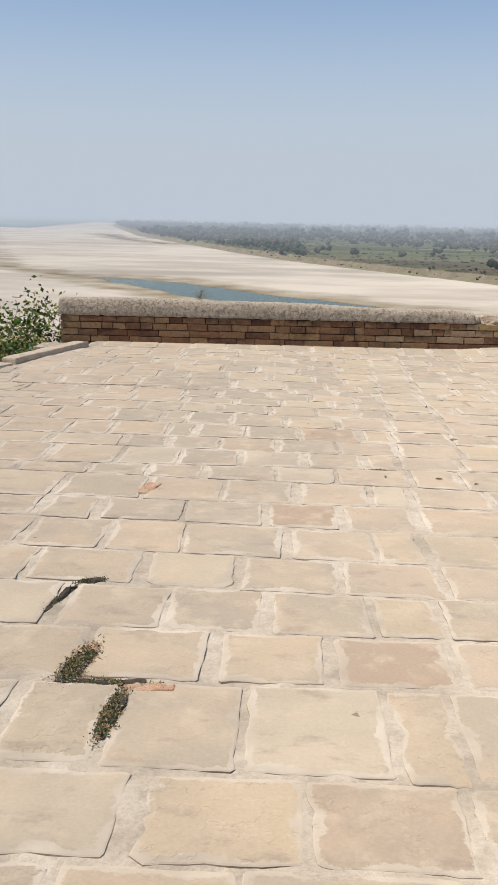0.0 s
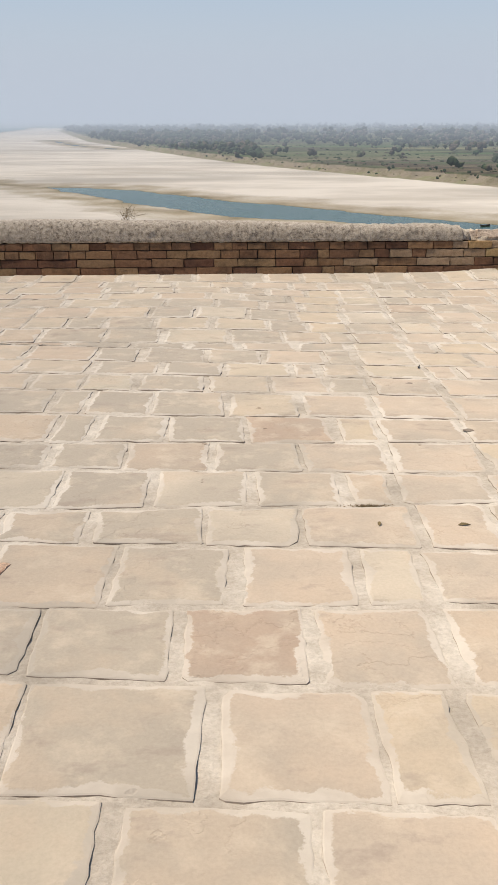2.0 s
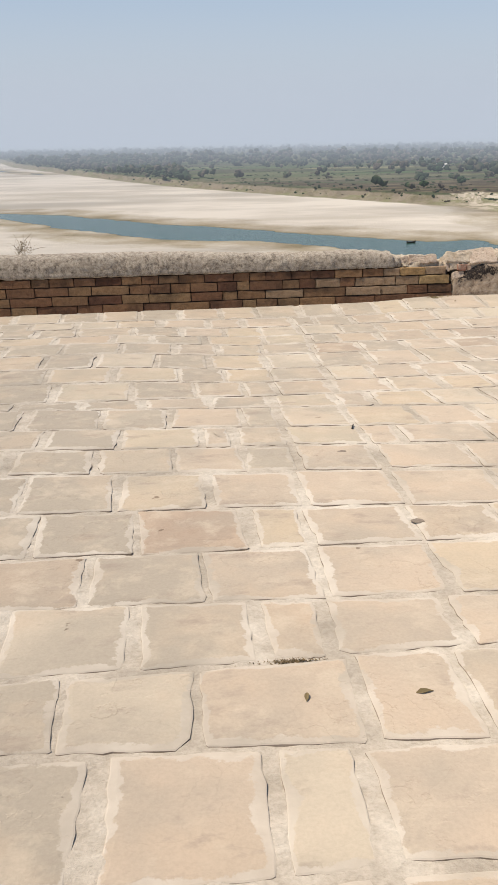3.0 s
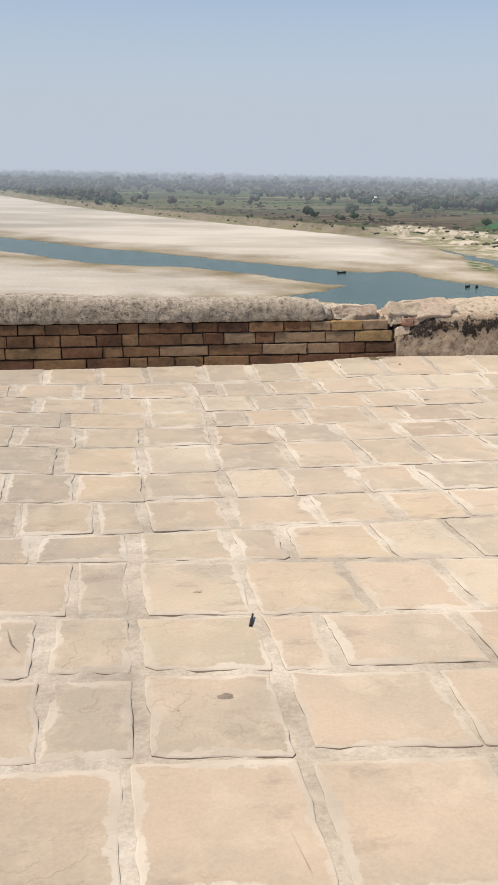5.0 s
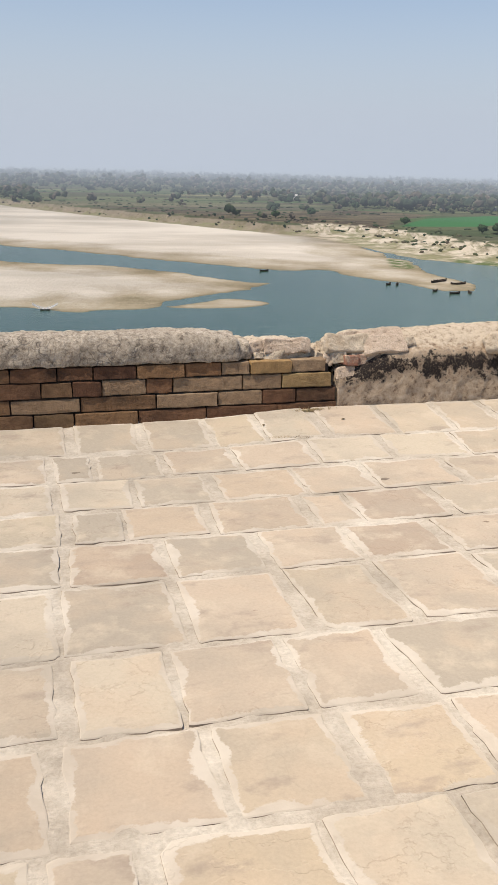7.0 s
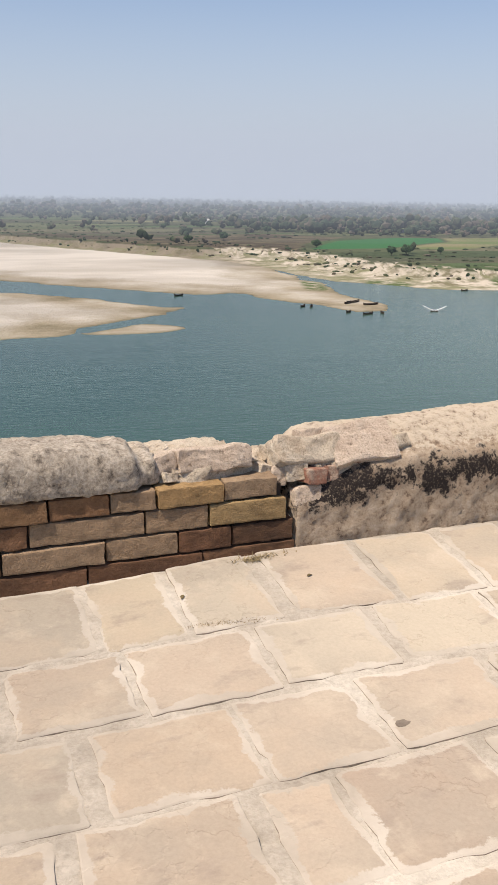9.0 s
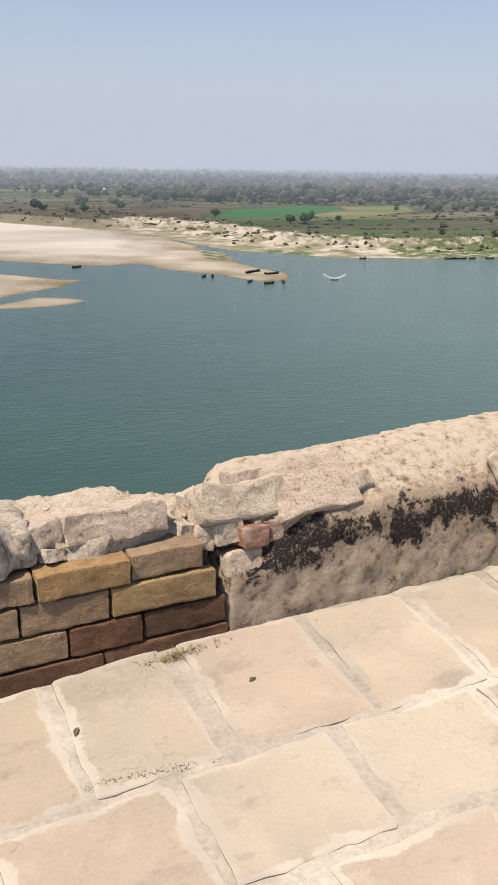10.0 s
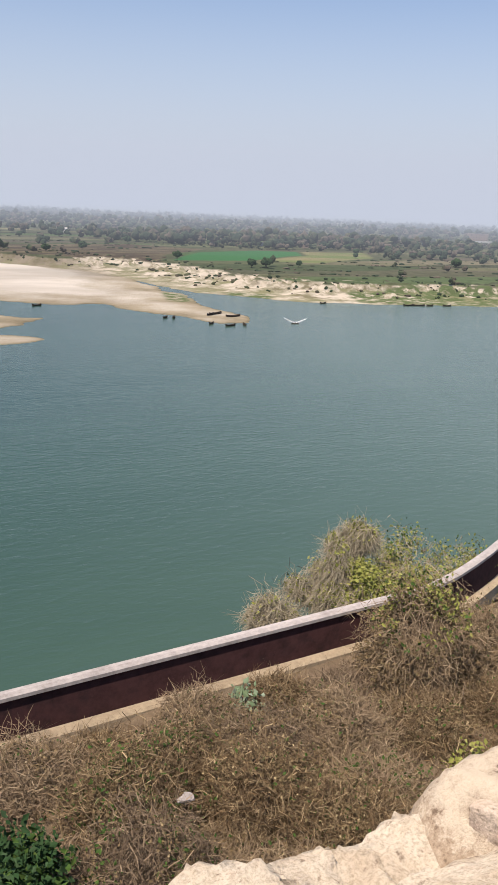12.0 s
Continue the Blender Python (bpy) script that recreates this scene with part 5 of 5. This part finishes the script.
shrub("creeper_bush", "tall bush overgrown with yellow-green and withered creeper", 12.85, 23.25, gz1(12.85, 23.25) - 0.1, 2.4, 2.3, 91, 6500, pale_twig_mat, ((2600, 0.09, yellow_leaf_mat, 0.62, 1.3), (900, 0.09, green_leaf_mat, 0.5, 1.3), (7000, 0.065, brown_leaf_mat, 0.0, 0.9)), 0.45, 0.012, 1.2)
shrub("leafy_bush", "dense dark green broad-leaved bush", 4.75, 20.9, gz1(4.75, 20.9) - 0.1, 2.2, 1.35, 92, 0, twig_mat, ((2600, 0.11, deep_leaf_mat, 0.0, 1.3), (500, 0.12, green_leaf_mat, 0.4, 1.3)), 0.3, 0.012)
shrub("small_plant", "small plant with pale grey-green leaves", 9.45, 23.5, gz1(9.45, 23.5) - 0.02, 0.75, 0.7, 93, 40, straw_mat, ((170, 0.13, pale_leaf_mat, 0.0, 1.3),), 0.25, 0.012)
shrub("small_plant", "small plant with bright yellow-green leaves", 11.75, 20.6, gz1(11.75, 20.6) - 0.02, 0.8, 0.6, 94, 40, straw_mat, ((220, 0.10, yellow_leaf_mat, 0.0, 1.3),), 0.25, 0.012)

# dry grass between them
rr = np.random.RandomState(70)
n = 17000
gx, gy = rr.uniform(2.0, 18.0, n), rr.uniform(15.0, 24.0, n)
ok = waves(gx, gy, 2.6, 71) + rr.normal(0, 0.4, n) > -0.35
gx, gy = gx[ok], gy[ok]
p = np.stack([gx, gy, garden_z(gx, gy) - 0.02], 1)
d = unit(rr.normal(0, 0.75, p.shape) + np.array([0, 0, 0.8]))
v, q = blades(p, d, rr.uniform(0.08, 0.26, len(p)), rr.uniform(0.008, 0.018, len(p)), rr, 0.6)
tagged(from_arrays("dry_grass", v, q, twig_mat), "dry brown grass and twigs on the garden soil", "grass", kind="stuff")


def tree(label, x, y, base, top, w, seed, sprays, crowns=()):
    """A tree seen from above: tapered trunk, forked limbs, a ragged crown of twigs and leaves in uneven lobes.
    crowns: (dx, dy, height share, spread, rise) of each mass of the crown."""
    rr = np.random.RandomState(seed)
    ob = empty("tree", x, y, base)
    h = top - base
    bm = bmesh.new()
    fork = Vector((0, 0, h * 0.45))
    branch_into(bm, (0, 0, -0.4), fork, 0.16, 0.10, 7)
    lobes = []
    for k in range(12):
        a = k * 2.4 + rr.rand()
        q = rr.uniform(0.25, 0.5)
        if crowns:
            dx, dy, up, wide, rise = crowns[k % len(crowns)]
            end = Vector((dx + math.cos(a) * wide * q, dy + math.sin(a) * wide * q, h * (up + rr.uniform(-0.5, 0.3) * rise)))
        else:
            wide, rise = w, 0.16
            end = Vector((math.cos(a) * w * q, math.sin(a) * w * q, h * rr.uniform(0.6, 0.86)))
        branch_into(bm, fork, end, 0.07, 0.025, 5)
        for s in range(4):
            tip = end + Vector((rr.normal(0, 0.16 * wide), rr.normal(0, 0.16 * wide), rr.uniform(-0.12, 0.6) * rise * h))
            branch_into(bm, end, tip, 0.025, 0.008, 4)
            lobes.append((*tip, k % max(1, len(crowns)), wide))
    part("trunk", bm, bark_mat, ob)
    lobes = np.array(lobes)
    for kind, n, size, mat, weep, only in sprays:
        use = lobes[np.isin(lobes[:, 3], only)] if only else lobes
        use = use[rr.randint(0, len(use), n)]
        c = use[:, :3] + rr.normal(0, 0.085, (n, 3)) * use[:, 4:5]
        if kind == "twigs":
            d = unit(rr.normal(0, 0.6, (n, 3)) + np.array([0, 0, -weep]))
            v, q = blades(c, d, rr.uniform(0.4, 1.2, n) * size, rr.uniform(0.008, 0.016, n), rr, 0.4)
        else:
            v, q = leaves(c, rr.uniform(0.6, 1.3, n) * size, rr)
        crown = from_arrays("crown" if kind == "leaves" else "twig_mass", v, q, mat)
        crown.parent = ob
    return tagged(ob, label, "tree")


tree("weeping grey-brown tree with yellow-green leaves", 14.3, 27.2, -11.5, -5.95, 3.1, 81,
     (("twigs", 11000, 0.5, grey_twig_mat, 1.3, (0, 3)), ("twigs", 9000, 0.5, grey_twig_mat, 0.9, (1,)), ("twigs", 2500, 0.45, grey_twig_mat, 0.8, (2,)), ("leaves", 17000, 0.10, yellow_leaf_mat, 0, (2,)), ("leaves", 2500, 0.09, yellow_leaf_mat, 0, (1, 3)), ("leaves", 1500, 0.09, yellow_leaf_mat, 0, (0,))),
     ((0.12, 0.2, 0.91, 1.2, 0.10), (-1.25, 0.1, 0.66, 1.6, 0.15), (-0.15, -0.7, 0.80, 1.5, 0.15), (-0.6, -0.2, 0.76, 1.3, 0.14)))
tree("yellow-green tree growing behind the river wall", 16.6, 27.0, -12.0, -6.75, 2.8, 82, (("twigs", 6000, 0.45, grey_twig_mat, 0.6, ()), ("leaves", 11000, 0.08, yellow_leaf_mat, 0, ()), ("leaves", 3000, 0.08, green_leaf_mat, 0, ())))
tree("leafy green tree beside the terrace corner", -5.05, 14.6, -7.2, 0.55, 3.0, 83, (("twigs", 1500, 0.35, twig_mat, 0.0, ()), ("leaves", 13000, 0.08, green_leaf_mat, 0, ()), ("leaves", 11000, 0.075, yellow_leaf_mat, 0, ())))

# ---- weeds and litter ----
def weed(name, label, x, y, z, w, d, h, seed, mats, n=260, rz=0, size=0.03):
    rr = np.random.RandomState(seed)
    ob = empty(name, x, y, z, rz)
    if "dark" in label:
        part("soil", block(w * 0.85, d * 0.9, 0.02, 10, 0.014, 0.4, seed, 22.0), dirt_mat, ob)
    for mat in mats:
        p = np.stack([rr.normal(0, w / 4.2, n), rr.normal(0, d / 4.0, n), rr.uniform(-0.004, h * 0.3, n)], 1)
        v, q = blades(p, unit(rr.normal(0, 0.8, (n, 3)) + np.array([0, 0, 0.8])), rr.uniform(0.4, 1.2, n) * h, rr.uniform(0.002, 0.006, n), rr, 0.6)
        mass = from_arrays("blade_mass", v, q, mat)
        mass.parent = ob
        mass["kind"] = "stuff"
        p2 = p + rr.normal(0, 0.004, p.shape) + np.array([0, 0, h * 0.4])
        v, q = leaves(p2, rr.uniform(0.4, 1.2, n) * size, rr)
        mass = from_arrays("foliage", v, q, mat)
        mass.parent = ob
        mass["kind"] = "stuff"
    return tagged(ob, label, "weed")


def weed_at(name, label, x, y, *rest):
    return weed(name, label, x, y, float(floor_z(x, y)), *rest)


LUSH = (deep_leaf_mat, brown_leaf_mat, straw_mat)
weed_at("weed_tuft", "dark green and withered weeds in a paving joint", -0.465, 2.83, 0.085, 0.27, 0.016, 1, LUSH, 900, -10, 0.011)
weed_at("weed_tuft", "dark green and withered weeds in a paving joint", -0.285, 2.51, 0.055, 0.26, 0.016, 2, LUSH, 800, -6, 0.011)
weed_at("weed_tuft", "dark dry weeds along a cracked joint", -0.33, 2.725, 0.30, 0.035, 0.012, 8, LUSH, 420, 0, 0.009)
weed_at("weed_tuft", "small dark weeds in a paving joint", -0.585, 3.625, 0.13, 0.035, 0.012, 3, LUSH[:2], 320, 20, 0.010)
weed_at("weed_tuft", "thin dark weeds in an open joint", -0.68, 3.42, 0.028, 0.30, 0.010, 9, LUSH[:2], 200, -16, 0.009)
weed_at("grass_tuft", "dry straw grass at the foot of the parapet", 3.55, 12.925, 0.26, 0.04, 0.024, 4, (straw_mat,), 340, 2, 0.003)
weed_at("grass_tuft", "dry straw grass in a paving joint", 3.30, 12.505, 0.30, 0.03, 0.010, 5, (straw_mat, brown_leaf_mat), 220, -8, 0.004)
weed_at("grass_tuft", "dry grass in a paving joint", 0.91, 5.805, 0.20, 0.016, 0.010, 6, (brown_leaf_mat,), 200, 0, 0.006)
weed("parapet_weed", "thin dry weed growing on the coping", -1.0, 13.18, 0.235, 0.16, 0.10, 0.20, 7, (brown_leaf_mat,), 50, 0, 0.02)
def dry_leaf(x, y, rz, n):
    bm = bmesh.new()
    row = [(0, 0, 0.004), (n * 0.3, n * 0.16, 0.010), (n * 0.65, n * 0.15, 0.008), (n, 0, 0.003), (n * 0.65, -n * 0.15, 0.009), (n * 0.3, -n * 0.16, 0.006)]
    top = [bm.verts.new(c) for c in row]
    low = [bm.verts.new((a, b, c - 0.0015)) for a, b, c in row]
    for i in (1, 2, 3, 4):
        bm.faces.new((top[0], top[i], top[i + 1]))
        bm.faces.new((low[0], low[i + 1], low[i]))
    for i in range(6):
        bm.faces.new((top[i], low[i], low[(i + 1) % 6], top[(i + 1) % 6]))
    leaf = link("dry_leaf", bm, brown_leaf_mat)
    leaf.matrix_world = pose(x, y, float(floor_z(x, y)) + 0.009, 0, 0, rz)
    tagged(leaf, "small curled brown dry leaf on the paving", "leaf", "dry leaves on the terrace")


for place in ((0.925, 5.57, 80, 0.045), (1.25, 5.575, 5, 0.055), (1.48, 5.46, 30, 0.04), (3.68, 12.72, 20, 0.03), (3.15, 12.71, 60, 0.04)):
    dry_leaf(*place)


def splash(x, y, r, seed):
    rr = random.Random(seed)
    bm = bmesh.new()
    ring = [(r * (1 + rr.uniform(-0.2, 0.2)) * math.cos(k * 0.5236), 0.75 * r * (1 + rr.uniform(-0.2, 0.2)) * math.sin(k * 0.5236)) for k in range(12)]
    top, low = [bm.verts.new((a, b, 0.0012)) for a, b in ring], [bm.verts.new((a * 1.05, b * 1.05, -0.002)) for a, b in ring]
    bm.faces.new(top)
    for k in range(12):
        bm.faces.new((low[k], low[(k + 1) % 12], top[(k + 1) % 12], top[k]))
    ob = link("dried_splash", bm, grime_mat)
    ob.matrix_world = pose(x, y, float(floor_z(x, y)) + 0.0085)
    tagged(ob, "dried grey-brown splash on a paving slab", "stain")


splash(1.48, 7.88, 0.024, 1)
splash(3.60, 11.80, 0.024, 2)
splash(1.62, 6.86, 0.028, 3)
for n, (x, y, sx, sy, rz) in enumerate(((-0.19, 2.70, 0.17, 0.05, 2), (-0.57, 5.16, 0.09, 0.22, -14), (-0.45, 2.96, 0.07, 0.07, 30))):
    ob = link("broken_brick", block(sx, sy, 0.020, 7, 0.007, 0.3, 70.0 + n, 24.0), orange_brick_mat)
    ob.matrix_world = pose(x, y, float(floor_z(x, y)) + 0.001, 0, 0, rz)
    tagged(ob, "crumbled orange brick showing in a broken paving joint", "brick rubble")
bm = bmesh.new()
branch_into(bm, (-0.010, -0.042, 0.004), (0.003, 0.008, 0.005), 0.006, 0.005, 6)
branch_into(bm, (0.003, 0.008, 0.005), (0.014, 0.045, 0.004), 0.005, 0.003, 6)
stick = link("stick", bm, dark_mat)
stick.matrix_world = pose(1.64, 8.365, float(floor_z(1.64, 8.365)) + 0.007)
tagged(stick, "short black stick lying on the paving", "stick")
bm = rock(0.26, 0.18, 0.14, 77, 3, 0.02, 0.3)
litter = link("plastic_bag", bm, white_cap_mat)
litter.matrix_world = pose(7.2, 21.2, gz1(7.2, 21.2) + 0.75)
tagged(litter, "crumpled white plastic bag caught in dry shrubs", "litter")

# ---- paving, course by course ----
# each course: its lower and upper bed joint as (y at x = 0, slope), its upright joints, and a tone a slab
lay_course((1.86, 0.003), (2.234, -0.01), -0.15, 0.33, 0.77, tones="yob", ahead=1)
lay_course((2.234, -0.01), (2.75, 0.017), -0.29, 0.13, 0.58, 0.8, tones="..yo", ahead=1)
lay_course((2.75, 0.017), (3.161, -0.006), -0.47, 0.0, 0.43, 0.88, tones="...b", ahead=1)
lay_course((3.161, -0.006), (3.591, -0.033), -0.68, -0.23, 0.18, 0.62, 0.91, tones=".ggo")
lay_course((3.591, -0.033), (4.015, -0.048), -0.9, -0.38, 0.05, 0.53, 0.96, tones="..gp")
lay_course((4.015, -0.048), (4.492, -0.051), -1.09, -0.65, -0.25, 0.28, 0.72, 0.97, tones="..gpo")
lay_course((4.492, -0.051), (4.933, -0.015), -1.13, -0.79, -0.3, 0.16, 0.57, 1.0, tones=".ggbp")
lay_course((4.933, -0.015), (5.43, -0.059), -0.6, -0.11, 0.33, 0.77, 1.03, 1.5, tones=".gpyp")
lay_course((5.43, -0.059), (5.793, 0.023), -0.65, -0.27, 0.21, 0.6, 1.09, 1.43, tones="ggypp")
lay_course((5.793, 0.023), (6.264, -0.046), -0.48, -0.04, 0.42, 0.83, 1.05, 1.51, tones="gyg.p")
lay_course((6.264, -0.046), (6.684, -0.024), -0.61, -0.22, 0.22, 0.66, 1.11, 1.57, tones="g.gpp")
lay_course((6.684, -0.024), (7.182, -0.069), -0.7, -0.48, -0.06, 0.39, 0.87, 1.13, 1.59, tones="gggbop")
lay_course((7.182, -0.069), (7.714, -0.086), -0.82, -0.61, -0.18, 0.27, 0.71, 1.16, 1.65, tones="ggg.pp")
lay_course((7.714, -0.086), (8.151, -0.088), -0.35, 0.12, 0.55, 0.94, 1.21, 1.66, 2.17, tones="g.pgpp")
lay_course((8.151, -0.088), (8.623, -0.118), -0.22, 0.23, 0.71, 0.91, 1.23, 1.67, 1.87, 2.38, tones="g.pg.pp")
lay_course((8.623, -0.118), (9.179, -0.124), -0.42, 0.1, 0.55, 1.0, 1.24, 1.68, 2.09, 2.51, tones="ggpgyop")
lay_course((9.179, -0.124), (9.393, -0.012), -0.07, 0.35, 0.81, 1.25, 1.7, 1.93, 2.37, 2.75, tones="gpg.poy")
lay_course((9.393, -0.012), (9.853, -0.02), 1.08, 1.31, 1.75, 2.17, 2.56, 2.93, tones="g.p.o")
lay_course((9.853, -0.02), (10.294, -0.006), 1.33, 1.77, 2.12, 2.53, 2.91, tones="gypp")
lay_course((10.294, -0.006), (10.813, 0.006), 1.34, 1.8, 2.24, 2.69, 3.09, 3.56, tones="ygpop")
lay_course((10.813, 0.006), (11.273, -0.009), 1.36, 1.83, 2.26, 2.69, 3.12, 3.56, tones="gbgpb")
lay_course((11.273, -0.009), (11.626, 0.014), 1.85, 2.12, 2.53, 3.03, 3.28, 3.76, tones="g..pb")
lay_course((11.626, 0.014), (12.07, 0.003), 1.45, 1.83, 2.23, 2.65, 3.12, 3.54, 4.04, tones="yyg.pp")
lay_course((12.07, 0.003), (12.502, -0.009), 1.8, 2.06, 2.45, 2.87, 3.33, 3.8, tones="gg.py")
lay_course((12.502, -0.009), (12.945, 0.012), 1.49, 1.94, 2.37, 2.81, 3.13, 3.52, 3.97, tones="ggg.yp")
y = 1.86
while y > -9.5:
    lay_course((y - 0.42, 0.006), (y, 0.006), rnd.uniform(0, 0.4))
    y -= 0.42
for s, stone in near_slabs:
    bm = bmesh.new()
    slab_into(bm, s, rnd)
    part("slab", bm, stone, floor).data.materials.append(grime_mat)
bm = bmesh.new()
for s, stone in far_slabs:
    slab_into(bm, s, rnd)
rest = part("outer_slabs", bm, slab_far_mat, floor)
rest.data.materials.append(grime_mat)
rest["kind"] = "stuff"
